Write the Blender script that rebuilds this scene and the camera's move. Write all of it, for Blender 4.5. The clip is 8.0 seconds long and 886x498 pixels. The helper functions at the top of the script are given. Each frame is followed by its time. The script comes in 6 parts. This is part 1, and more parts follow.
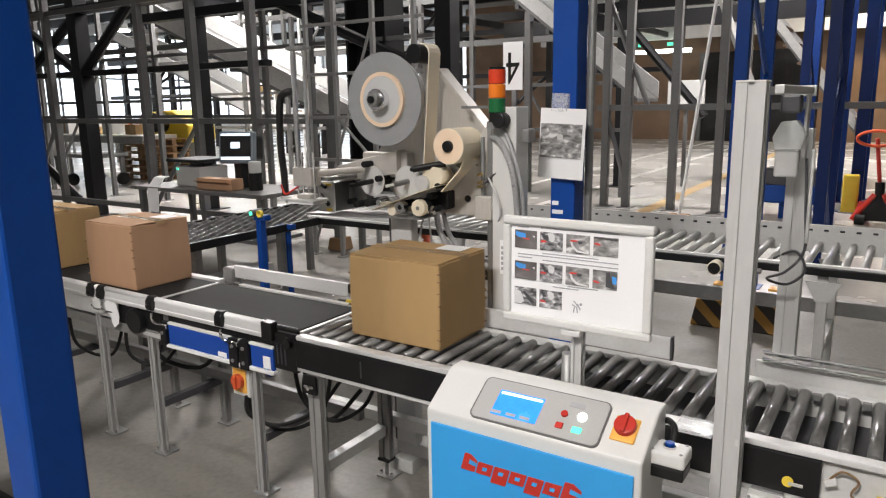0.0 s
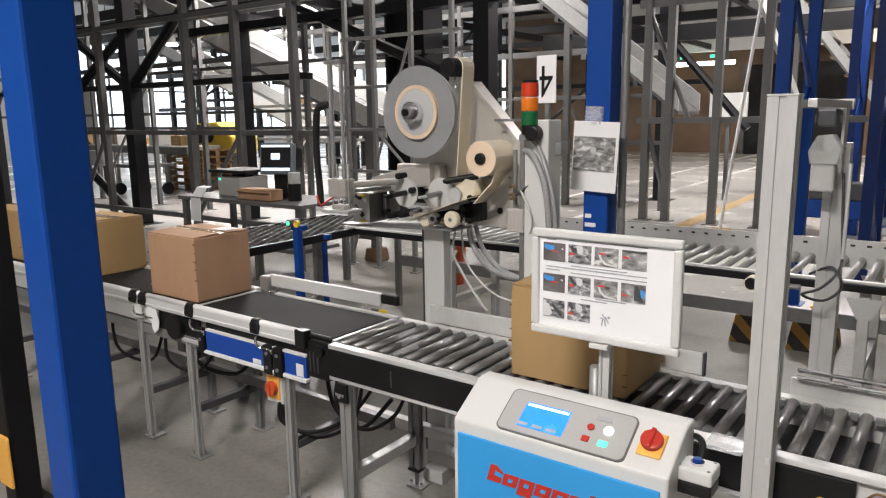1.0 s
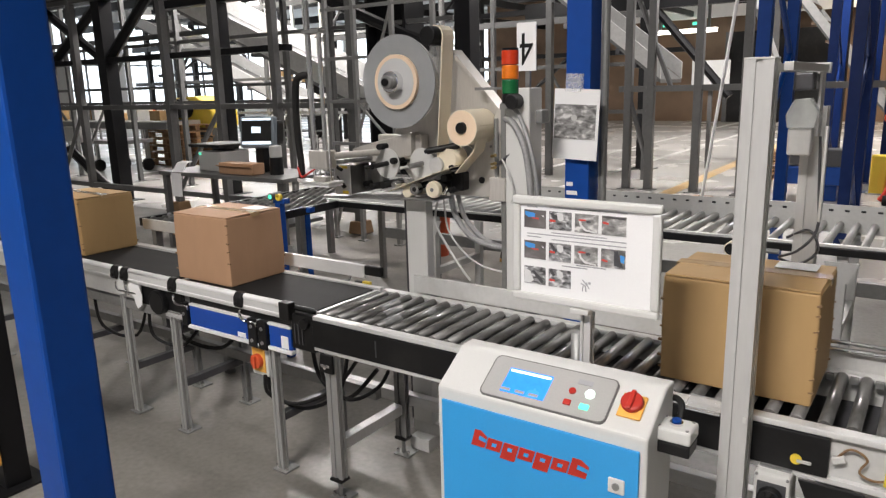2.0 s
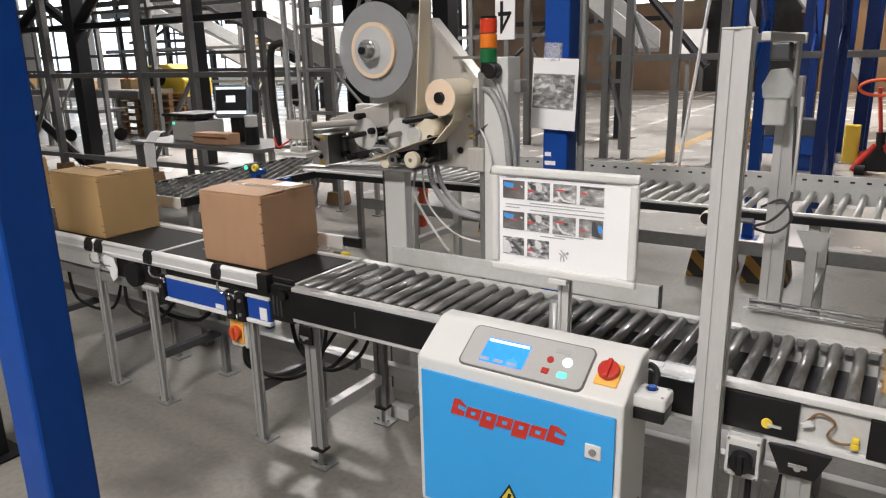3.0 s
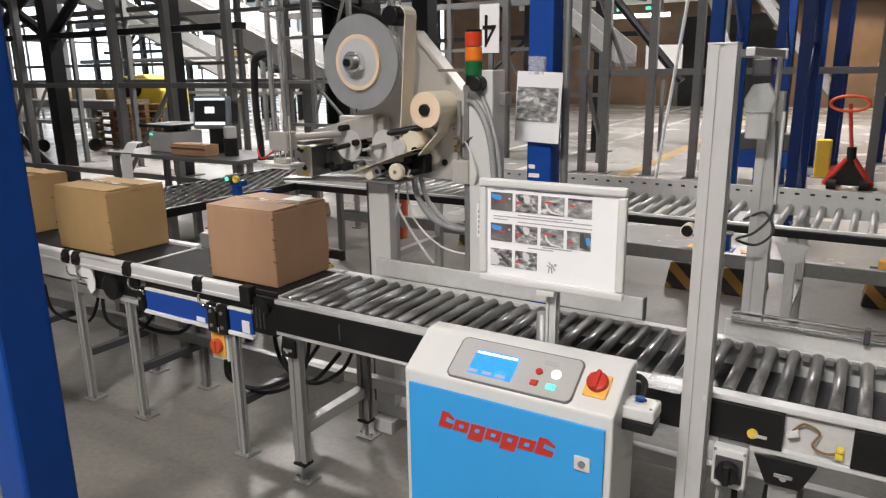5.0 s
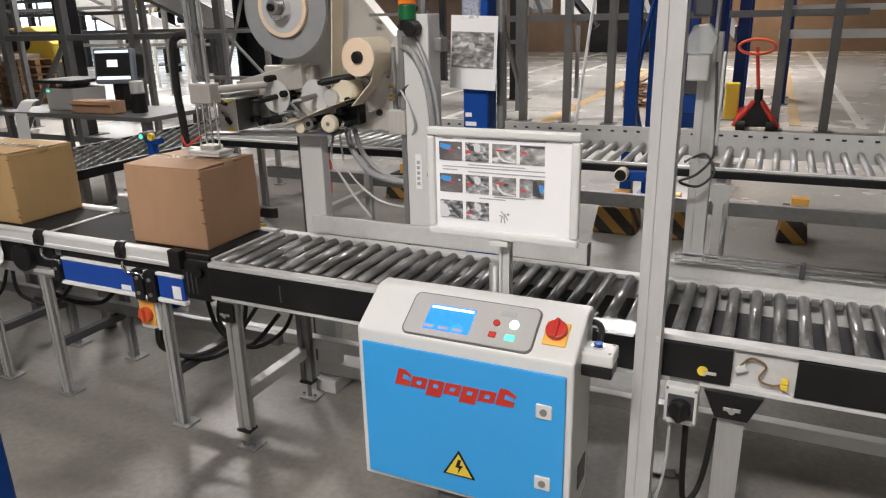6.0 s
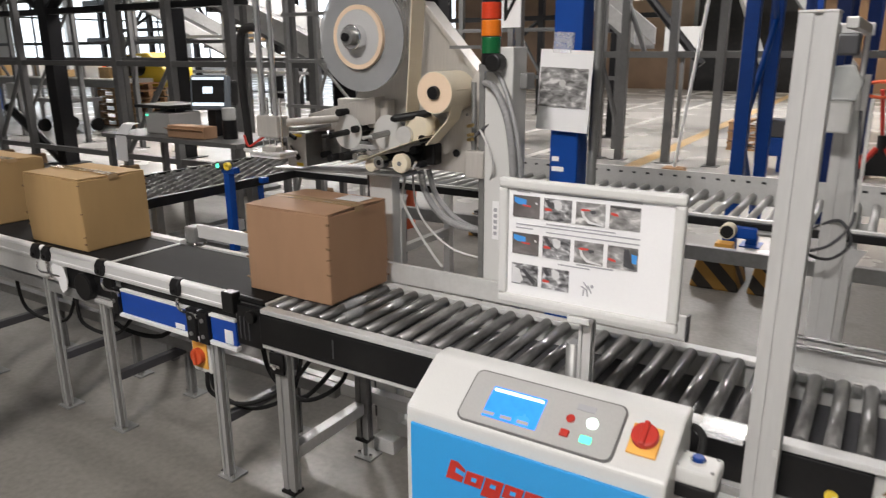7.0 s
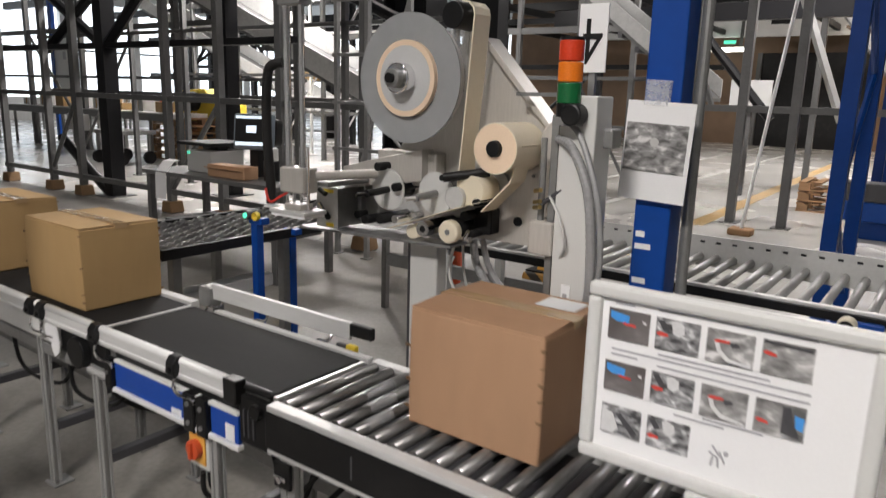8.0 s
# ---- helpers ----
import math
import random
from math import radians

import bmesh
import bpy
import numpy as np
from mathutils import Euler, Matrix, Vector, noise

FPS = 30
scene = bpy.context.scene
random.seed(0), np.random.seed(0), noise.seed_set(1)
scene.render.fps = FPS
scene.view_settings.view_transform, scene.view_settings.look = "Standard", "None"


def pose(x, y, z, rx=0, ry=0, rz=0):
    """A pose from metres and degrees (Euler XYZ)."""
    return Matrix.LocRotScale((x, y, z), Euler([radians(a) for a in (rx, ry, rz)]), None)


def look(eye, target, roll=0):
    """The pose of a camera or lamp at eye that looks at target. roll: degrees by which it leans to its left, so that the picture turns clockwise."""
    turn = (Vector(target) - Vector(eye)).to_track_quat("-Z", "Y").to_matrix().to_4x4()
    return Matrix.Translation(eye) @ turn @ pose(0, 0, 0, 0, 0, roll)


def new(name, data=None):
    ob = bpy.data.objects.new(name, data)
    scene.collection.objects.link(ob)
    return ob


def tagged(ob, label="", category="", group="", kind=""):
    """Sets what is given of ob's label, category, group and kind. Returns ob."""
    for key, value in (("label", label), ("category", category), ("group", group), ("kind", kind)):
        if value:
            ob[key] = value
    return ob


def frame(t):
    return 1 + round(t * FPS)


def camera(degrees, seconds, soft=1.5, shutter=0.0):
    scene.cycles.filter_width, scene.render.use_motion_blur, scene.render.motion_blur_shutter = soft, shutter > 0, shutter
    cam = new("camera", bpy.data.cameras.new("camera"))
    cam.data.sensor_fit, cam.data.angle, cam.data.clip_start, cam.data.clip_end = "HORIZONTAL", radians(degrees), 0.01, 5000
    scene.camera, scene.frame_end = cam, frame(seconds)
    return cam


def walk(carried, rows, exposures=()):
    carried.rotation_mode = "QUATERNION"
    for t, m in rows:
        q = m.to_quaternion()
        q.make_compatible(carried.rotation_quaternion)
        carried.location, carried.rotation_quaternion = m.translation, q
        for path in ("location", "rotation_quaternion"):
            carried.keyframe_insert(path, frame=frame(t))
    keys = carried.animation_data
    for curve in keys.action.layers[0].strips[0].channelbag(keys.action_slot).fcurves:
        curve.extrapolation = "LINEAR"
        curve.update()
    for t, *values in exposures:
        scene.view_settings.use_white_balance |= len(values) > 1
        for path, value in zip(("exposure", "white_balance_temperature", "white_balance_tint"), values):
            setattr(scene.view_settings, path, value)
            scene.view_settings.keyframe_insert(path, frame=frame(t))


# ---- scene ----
cam = camera(63.9, 8.0, soft=1.2, shutter=0.3)
PATH = [
    (0, (0.312, 0.139, 1.565), (-0.765, 1.776, 1.164), -0.9),
    (0.5, (0.33, 0.139, 1.569), (-0.787, 1.75, 1.172), -1.1),
    (1, (0.342, 0.137, 1.567), (-0.826, 1.719, 1.2), -0.8),
    (1.5, (0.354, 0.133, 1.562), (-0.809, 1.719, 1.199), -1.5),
    (2, (0.354, 0.137, 1.558), (-0.772, 1.729, 1.115), -1.5),
    (3.5, (0.352, 0.135, 1.56), (-0.705, 1.748, 1.031), -1.3),
    (4, (0.351, 0.118, 1.56), (-0.715, 1.744, 1.09), -0.4),
    (5.3, (0.305, 0.130, 1.556), (-0.652, 1.808, 1.034), -1.3),
    (5.5, (0.284, 0.138, 1.55), (-0.569, 1.855, 0.981), -1.0),
    (6, (0.231, 0.138, 1.545), (-0.572, 1.859, 0.919), -1.4),
    (6.5, (0.19, 0.215, 1.54), (-0.689, 1.905, 0.93), -0.5),
    (7, (0.144, 0.412, 1.542), (-0.886, 2.039, 1.002), -0.3),
    (7.5, (0.05, 0.606, 1.529), (-1.107, 2.144, 0.987), 1.7),
    (8, (-0.134, 0.792, 1.544), (-1.285, 2.372, 1.118), 1.6),
]
walk(cam, [(t, look(eye, target, roll)) for t, eye, target, roll in PATH], exposures=((0, 0.04), (4, 0.03), (5.5, -0.03), (7, -0.05), (8, -0.18)))

# ---- light ----
world = bpy.data.worlds.new("world")
scene.world = world
world.use_nodes = True
sky = world.node_tree.nodes.new("ShaderNodeTexSky")
sky.sky_type, sky.sun_disc, sky.sun_elevation, sky.sun_rotation = "NISHITA", False, radians(35), radians(-70)
world.node_tree.links.new(sky.outputs[0], world.node_tree.nodes["Background"].inputs[0])
world.node_tree.nodes["Background"].inputs[1].default_value = 0.1


def area_lamp(name, where, target, sx, sy, watts, colour):
    data = bpy.data.lights.new(name, "AREA")
    data.shape, data.size, data.size_y, data.energy, data.color = "RECTANGLE", sx, sy, watts, colour
    ob = new(name, data)
    ob.matrix_world = look(where, target)
    return ob


# the hall round the conveyors is laid out from this point
HALL = Matrix.Translation((0.33, 0.14, 0)) @ Matrix.Rotation(radians(0.6), 4, "Z") @ Matrix.Scale(1.07, 4) @ Matrix.Translation((-0.33, -0.14, 0))
WARM = (1.0, 0.945, 0.92)
# ceiling lamps added to brighten parts of the hall, not known fixtures
ADDED_LAMPS = [(-0.5, -2.3, 470), (2.8, -1.0, 20), (-6.6, -3.4, 15), (-3.4, 4.6, 60), (-8.2, 8.2, 900), (-13.0, 11.0, 800), (-14.0, 17.0, 420), (-20.0, 15.5, 380), (-1.2, 10.6, 600), (-1.5, 18.5, 700), (0.5, 31.5, 220)]
for lx, ly, watts in ADDED_LAMPS:
    here = HALL @ Vector((lx, ly, 4.93))
    area_lamp("added_luminaire_light", here, (here.x, here.y + 0.001, 0), 1.6, 0.54, watts * 1.12, WARM)


# ---- materials ----
def material(name, colour, rough=0.5, metal=0.0, vary=0.12, grain=60.0, stain=3.0, bump=0.15, rough_vary=0.12, per_object=0.0,
             stretch=(1, 1, 1), emit=0.0, alpha=1.0, coat=0.0, dirt=None, dirt_amount=0.0, spec=0.5):
    m = bpy.data.materials.new(name)
    m.use_nodes = True
    nt = m.node_tree
    b = nt.nodes["Principled BSDF"]
    N, Lk = nt.nodes.new, nt.links.new
    co = N("ShaderNodeTexCoord")
    mp = N("ShaderNodeMapping")
    mp.inputs["Scale"].default_value = stretch
    Lk(co.outputs["Object"], mp.inputs[0])
    fine, wide = N("ShaderNodeTexNoise"), N("ShaderNodeTexNoise")
    for n, sc, det in ((fine, grain, 6), (wide, stain, 5)):
        n.inputs["Scale"].default_value, n.inputs["Detail"].default_value = sc, det
        Lk(mp.outputs[0], n.inputs["Vector"])
    ad = N("ShaderNodeMath")
    ad.operation = "ADD"
    Lk(fine.outputs[0], ad.inputs[0])
    Lk(wide.outputs[0], ad.inputs[1])
    rg = N("ShaderNodeMapRange")
    rg.inputs["From Min"].default_value, rg.inputs["From Max"].default_value = 0.6, 1.4
    rg.inputs["To Min"].default_value, rg.inputs["To Max"].default_value = 1 - vary, 1 + vary
    Lk(ad.outputs[0], rg.inputs[0])
    val = rg.outputs[0]
    if per_object:
        inf, pr, mu = N("ShaderNodeObjectInfo"), N("ShaderNodeMapRange"), N("ShaderNodeMath")
        pr.inputs["To Min"].default_value, pr.inputs["To Max"].default_value = 1 - per_object, 1 + per_object
        mu.operation = "MULTIPLY"
        Lk(inf.outputs["Random"], pr.inputs[0])
        Lk(val, mu.inputs[0])
        Lk(pr.outputs[0], mu.inputs[1])
        val = mu.outputs[0]
    hs = N("ShaderNodeHueSaturation")
    hs.inputs["Color"].default_value = (*colour, 1)
    Lk(val, hs.inputs["Value"])
    out = hs.outputs[0]
    if dirt:
        mx = N("ShaderNodeMix")
        mx.data_type = "RGBA"
        mx.inputs["B"].default_value = (*dirt, 1)
        patch, pr = N("ShaderNodeTexNoise"), N("ShaderNodeMapRange")
        patch.inputs["Scale"].default_value, patch.inputs["Detail"].default_value = stain * 1.7, 9
        Lk(mp.outputs[0], patch.inputs["Vector"])
        pr.inputs["From Min"].default_value, pr.inputs["From Max"].default_value = 0.52, 0.72
        pr.inputs["To Max"].default_value = dirt_amount
        Lk(patch.outputs[0], pr.inputs[0])
        Lk(pr.outputs[0], mx.inputs["Factor"])
        Lk(out, mx.inputs["A"])
        out = mx.outputs["Result"]
    Lk(out, b.inputs["Base Color"])
    rr = N("ShaderNodeMapRange")
    rr.inputs["To Min"].default_value, rr.inputs["To Max"].default_value = max(0.03, rough - rough_vary), min(1, rough + rough_vary)
    Lk(wide.outputs[0], rr.inputs[0])
    Lk(rr.outputs[0], b.inputs["Roughness"])
    b.inputs["Metallic"].default_value = metal
    b.inputs["Coat Weight"].default_value = coat
    b.inputs["Specular IOR Level"].default_value = spec
    if bump:
        bp = N("ShaderNodeBump")
        bp.inputs["Strength"].default_value, bp.inputs["Distance"].default_value = bump, 0.002
        Lk(fine.outputs[0], bp.inputs["Height"])
        Lk(bp.outputs[0], b.inputs["Normal"])
    if emit:
        Lk(out, b.inputs["Emission Color"])
        b.inputs["Emission Strength"].default_value = emit
    if alpha < 1:
        b.inputs["Alpha"].default_value = alpha
    return m


def photo_material(name, dark, light, scale, twist):
    """Small printed pictures: soft grey forms with a few bright shapes, another cut of them on each print."""
    m = material(name, (0.3, 0.3, 0.31), 0.35, vary=0.1, bump=0)
    nt = m.node_tree
    N, Lk = nt.nodes.new, nt.links.new
    co, inf, add = N("ShaderNodeTexCoord"), N("ShaderNodeObjectInfo"), N("ShaderNodeVectorMath")
    add.operation = "ADD"
    sc = N("ShaderNodeVectorMath")
    sc.operation = "SCALE"
    sc.inputs[0].default_value = (7, 3, 5)
    Lk(inf.outputs["Random"], sc.inputs["Scale"])
    Lk(co.outputs["Object"], add.inputs[0])
    Lk(sc.outputs[0], add.inputs[1])
    mp, no, ra = N("ShaderNodeMapping"), N("ShaderNodeTexNoise"), N("ShaderNodeValToRGB")
    mp.inputs["Rotation"].default_value = (0.0, 0.9, 0.0)
    mp.inputs["Scale"].default_value = (0.7, 1, 1.2)
    Lk(add.outputs[0], mp.inputs["Vector"])
    no.inputs["Scale"].default_value, no.inputs["Detail"].default_value, no.inputs["Distortion"].default_value = scale, 5.0, twist
    Lk(mp.outputs[0], no.inputs["Vector"])
    e = ra.color_ramp.elements
    e[0].position, e[0].color, e[1].position, e[1].color = 0.36, (*dark, 1), 0.68, (*light, 1)
    mid = ra.color_ramp.elements.new(0.56)
    mid.color = (*[0.62 * a + 0.38 * b for a, b in zip(dark, light)], 1)
    Lk(no.outputs[0], ra.inputs[0])
    Lk(ra.outputs[0], nt.nodes["Principled BSDF"].inputs["Base Color"])
    return m


def hazard_material(name, scale):
    """Yellow and black slanting stripes, worn."""
    m = material(name, (0.75, 0.42, 0.03), 0.6, vary=0.2)
    nt = m.node_tree
    N, Lk = nt.nodes.new, nt.links.new
    co, wv, ra = N("ShaderNodeTexCoord"), N("ShaderNodeTexWave"), N("ShaderNodeValToRGB")
    wv.bands_direction = "DIAGONAL"
    wv.inputs["Scale"].default_value, wv.inputs["Distortion"].default_value = scale, 0.2
    Lk(co.outputs["Object"], wv.inputs["Vector"])
    ra.color_ramp.interpolation = "CONSTANT"
    e = ra.color_ramp.elements
    e[0].color, e[1].position, e[1].color = (0.03, 0.025, 0.02, 1), 0.55, (0.36, 0.19, 0.04, 1)
    Lk(wv.outputs[0], ra.inputs[0])
    Lk(ra.outputs[0], nt.nodes["Principled BSDF"].inputs["Base Color"])
    return m


M_FLOOR = material("polished_concrete", (0.205, 0.192, 0.173), 0.42, vary=0.26, grain=38, stain=1.3, bump=0.05, rough_vary=0.16, dirt=(0.07, 0.063, 0.056), dirt_amount=0.7, spec=0.42)
M_ALU = material("anodised_aluminium", (0.54, 0.54, 0.53), 0.36, 0.2, vary=0.07, grain=90, stain=5, bump=0.05, stretch=(1, 1, 0.15))
M_ALU_X = material("extruded_aluminium_rail", (0.62, 0.62, 0.61), 0.45, 0.15, vary=0.08, grain=90, stain=6, bump=0.05, stretch=(0.15, 1, 1))
M_ZINC = material("zinc_roller", (0.32, 0.316, 0.31), 0.33, 0.75, vary=0.25, grain=120, stain=11, bump=0.05, rough_vary=0.12, per_object=0.3, stretch=(1, 0.3, 1), dirt=(0.13, 0.125, 0.118), dirt_amount=0.6)
M_ZINCPALE = material("pale_zinc_roller", (0.5, 0.5, 0.49), 0.4, 0.5, vary=0.1, grain=160, stain=14, bump=0.05, rough_vary=0.05, per_object=0.12, stretch=(1, 0.2, 1))
M_LEG = material("dull_aluminium_leg", (0.4, 0.4, 0.39), 0.36, 0.35, vary=0.1, grain=90, stain=5, bump=0.05, stretch=(1, 1, 0.15))
M_STEEL = material("galvanised_steel", (0.27, 0.27, 0.265), 0.45, 0.5, vary=0.16, grain=40, stain=4, bump=0.08, per_object=0.1)
M_CHROME = material("chrome", (0.75, 0.75, 0.76), 0.12, 1.0, vary=0.04, bump=0.0, rough_vary=0.05)
M_PLATE = material("brushed_steel_plate", (0.55, 0.525, 0.485), 0.42, 0.35, vary=0.1, grain=150, stain=5, bump=0.06, stretch=(1, 1, 0.12), dirt=(0.45, 0.43, 0.4), dirt_amount=0.3)
M_GREYPAINT = material("grey_painted_steel", (0.11, 0.11, 0.108), 0.45, 0.1, vary=0.16, grain=30, stain=3, bump=0.06, per_object=0.15)
M_LIGHTGREY = material("light_grey_paint", (0.55, 0.55, 0.535), 0.42, 0.05, vary=0.08, grain=60, stain=4, bump=0.05, dirt=(0.4, 0.39, 0.36), dirt_amount=0.3)
M_WHITE = material("white_powder_coat", (0.62, 0.62, 0.60), 0.4, vary=0.04, grain=300, stain=4, bump=0.08)
M_PAPER = material("white_paper", (0.84, 0.84, 0.84), 0.6, vary=0.02, grain=200, stain=6, bump=0.02)
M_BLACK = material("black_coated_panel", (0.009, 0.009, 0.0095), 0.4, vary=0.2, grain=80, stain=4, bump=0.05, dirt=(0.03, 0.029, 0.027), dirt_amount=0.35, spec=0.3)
M_BLACKSTEEL = material("black_structural_steel", (0.008, 0.008, 0.009), 0.45, vary=0.2, grain=30, stain=2, bump=0.08, spec=0.25)
M_RUBBER = material("black_rubber", (0.01, 0.01, 0.01), 0.62, vary=0.25, grain=120, stain=5, bump=0.15, dirt=(0.03, 0.027, 0.024), dirt_amount=0.35, spec=0.3)
M_BELT = material("conveyor_belt_rubber", (0.010, 0.0098, 0.0098), 0.72, vary=0.25, grain=160, stain=2.5, bump=0.12, stretch=(0.3, 1, 1), dirt=(0.035, 0.031, 0.027), dirt_amount=0.45, spec=0.18)
M_BLUE = material("blue_steel_paint", (0.003, 0.052, 0.275), 0.42, vary=0.12, grain=25, stain=2.2, bump=0.05, spec=0.3)
M_BLUEPANEL = material("blue_side_panel", (0.008, 0.062, 0.35), 0.4, vary=0.1, grain=60, stain=5, bump=0.05)
M_SKYBLUE = material("bright_blue_door_paint", (0.035, 0.33, 0.72), 0.35, vary=0.04, grain=260, stain=3, bump=0.05)
M_RED = material("red_paint", (0.48, 0.03, 0.018), 0.4, vary=0.1)
M_ORANGERED = material("orange_red_paint", (0.6, 0.09, 0.03), 0.4, vary=0.15)
M_YELLOW = material("yellow_plastic", (0.75, 0.55, 0.05), 0.45, vary=0.1)
M_AMBERPLATE = material("orange_yellow_plate", (0.80, 0.42, 0.08), 0.45, vary=0.08)
M_CARD = [material("corrugated_cardboard_tan", (0.41, 0.265, 0.115), 0.72, vary=0.07, grain=24, stain=7, bump=0.12, stretch=(1, 1, 0.25), dirt=(0.34, 0.21, 0.09), dirt_amount=0.35),
          material("corrugated_cardboard_reddish", (0.42, 0.25, 0.145), 0.72, vary=0.07, grain=24, stain=7, bump=0.12, stretch=(1, 1, 0.25), dirt=(0.32, 0.18, 0.1), dirt_amount=0.35)]
M_CARDDARK = material("torn_cardboard_edge", (0.2, 0.12, 0.06), 0.85, vary=0.2)
M_TAPE = material("clear_packing_tape", (0.47, 0.32, 0.17), 0.12, vary=0.08, grain=30, stain=10, bump=0.25, coat=0.4)
M_CREAM = material("cream_label_stock", (0.80, 0.72, 0.56), 0.55, vary=0.05, grain=220, stain=6, bump=0.04)
M_PEACH = material("label_roll_edge", (0.84, 0.65, 0.47), 0.6, vary=0.06, grain=260, stain=9, bump=0.08)
M_DISC = material("translucent_grey_disc", (0.42, 0.43, 0.44), 0.22, vary=0.06, grain=30, stain=4, bump=0.02, alpha=0.62)
M_DISCSOLID = material("label_roll_side", (0.55, 0.55, 0.545), 0.42, vary=0.05, grain=200, stain=5, bump=0.04)
M_LCD = material("lit_blue_display", (0.03, 0.22, 0.85), 0.25, vary=0.12, grain=60, stain=20, bump=0, emit=1.0)
M_LCDW = material("lit_white_display", (0.75, 0.85, 0.95), 0.25, vary=0.05, bump=0, emit=1.1)
M_GREENLED = material("green_lamp", (0.1, 0.8, 0.5), 0.3, vary=0.02, bump=0, emit=1.3)
M_WHITELED = material("white_lamp", (0.8, 0.98, 0.9), 0.3, vary=0.02, bump=0, emit=1.4)
M_LENSRED = material("red_signal_lens", (0.62, 0.05, 0.015), 0.22, vary=0.15, grain=200, bump=0.3)
M_LENSAMBER = material("amber_signal_lens", (0.8, 0.2, 0.015), 0.22, vary=0.15, grain=200, bump=0.3)
M_LENSGREEN = material("green_signal_lens", (0.01, 0.13, 0.04), 0.22, vary=0.15, grain=200, bump=0.3)
M_KEYPAD = material("grey_operator_panel", (0.42, 0.415, 0.4), 0.38, vary=0.05, grain=200, stain=5, bump=0.03)
M_DARKGREY = material("dark_grey_plastic", (0.06, 0.06, 0.065), 0.45, vary=0.12)
M_WOOD = material("pallet_wood", (0.33, 0.19, 0.095), 0.8, vary=0.3, grain=20, stain=6, bump=0.35, per_object=0.2, stretch=(0.2, 1, 1))
M_BRASS = material("brass_fitting", (0.6, 0.45, 0.2), 0.3, 0.9, vary=0.1)
M_HAZARD = hazard_material("worn_hazard_stripes", 3.2)
M_HOSE = material("grey_ribbed_hose", (0.3, 0.3, 0.3), 0.5, vary=0.15, grain=120)
M_WINDOW = material("bright_daylight_pane", (0.86, 0.93, 1.0), 0.3, vary=0.16, grain=0.9, stain=0.35, bump=0, emit=2.3)
M_LAMPGLOW = material("lamp_diffuser", (1.0, 0.96, 0.9), 0.4, vary=0.02, bump=0, emit=7.0)
M_WALL = material("pale_wall_cladding", (0.74, 0.74, 0.73), 0.6, vary=0.08, grain=3, stain=0.5, bump=0.05)
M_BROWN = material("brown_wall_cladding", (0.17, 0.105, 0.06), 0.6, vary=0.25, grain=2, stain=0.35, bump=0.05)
M_CEIL = material("grey_roof_sheet", (0.34, 0.34, 0.335), 0.6, vary=0.12, grain=4, stain=0.4, bump=0.05)
M_LINEW = material("white_floor_paint", (0.58, 0.57, 0.54), 0.45, vary=0.15, grain=30, stain=2, dirt=(0.4, 0.39, 0.37), dirt_amount=0.5)
M_LINEY = material("yellow_floor_paint", (0.42, 0.28, 0.12), 0.45, vary=0.25, grain=30, stain=2, dirt=(0.4, 0.36, 0.3), dirt_amount=0.5)
M_PHOTO = photo_material("printed_photograph", (0.05, 0.05, 0.052), (0.75, 0.75, 0.76), 75, 0.5)
M_PHOTODARK = photo_material("dark_printed_photograph", (0.1, 0.088, 0.085), (0.24, 0.225, 0.22), 16, 0.5)
M_PHOTOGREY = photo_material("grey_printed_photograph", (0.11, 0.108, 0.105), (0.72, 0.71, 0.7), 45, 0.4)
M_RAIL = material("bright_rounded_rail", (0.8, 0.8, 0.79), 0.38, 0.05, vary=0.06, grain=90, stain=6, bump=0.04, stretch=(0.15, 1, 1), dirt=(0.55, 0.54, 0.52), dirt_amount=0.3)
M_NOSE = material("dull_dark_steel", (0.2, 0.198, 0.19), 0.4, 0.6, vary=0.15, grain=80, stain=6, bump=0.06)
M_FILM = material("clear_plastic_film", (0.8, 0.82, 0.84), 0.1, vary=0.05, bump=0.2, alpha=0.3)
M_SHROUD = material("milky_plastic_shroud", (0.62, 0.64, 0.62), 0.2, vary=0.1, bump=0.1, alpha=0.5)
M_TEXTBAR = material("printed_grey_text", (0.38, 0.38, 0.4), 0.6, vary=0.05, bump=0)

# the blue steel paint again, darkened to stand for shade on far steelwork
M_BLUESHADE = material("shaded_blue_steel_paint", (0.003, 0.02, 0.11), 0.45, vary=0.15, grain=25, stain=2.2, bump=0.05, spec=0.3)

# ---- mesh helpers ----
ORIGIN = {}


def thing(name, label, category, base=(0, 0, 0), group="", kind=""):
    ob = new(name)
    ob.empty_display_size = 0.1
    ob.location = base
    ORIGIN[ob.name] = Vector(base)
    return tagged(ob, label, category, group, kind)


def part(name, bm, mat, parent, label="", smooth=False, kind=""):
    base = ORIGIN[parent.name]
    me = bpy.data.meshes.new(name)
    bmesh.ops.recalc_face_normals(bm, faces=bm.faces)
    bm.to_mesh(me)
    bm.free()
    me.transform(Matrix.Translation(-base))
    me.materials.append(mat)
    if smooth:
        for p in me.polygons:
            p.use_smooth = len(p.vertices) == 4
    ob = new(name, me)
    ob.parent = parent
    ORIGIN[ob.name] = base
    return tagged(ob, label, kind=kind)


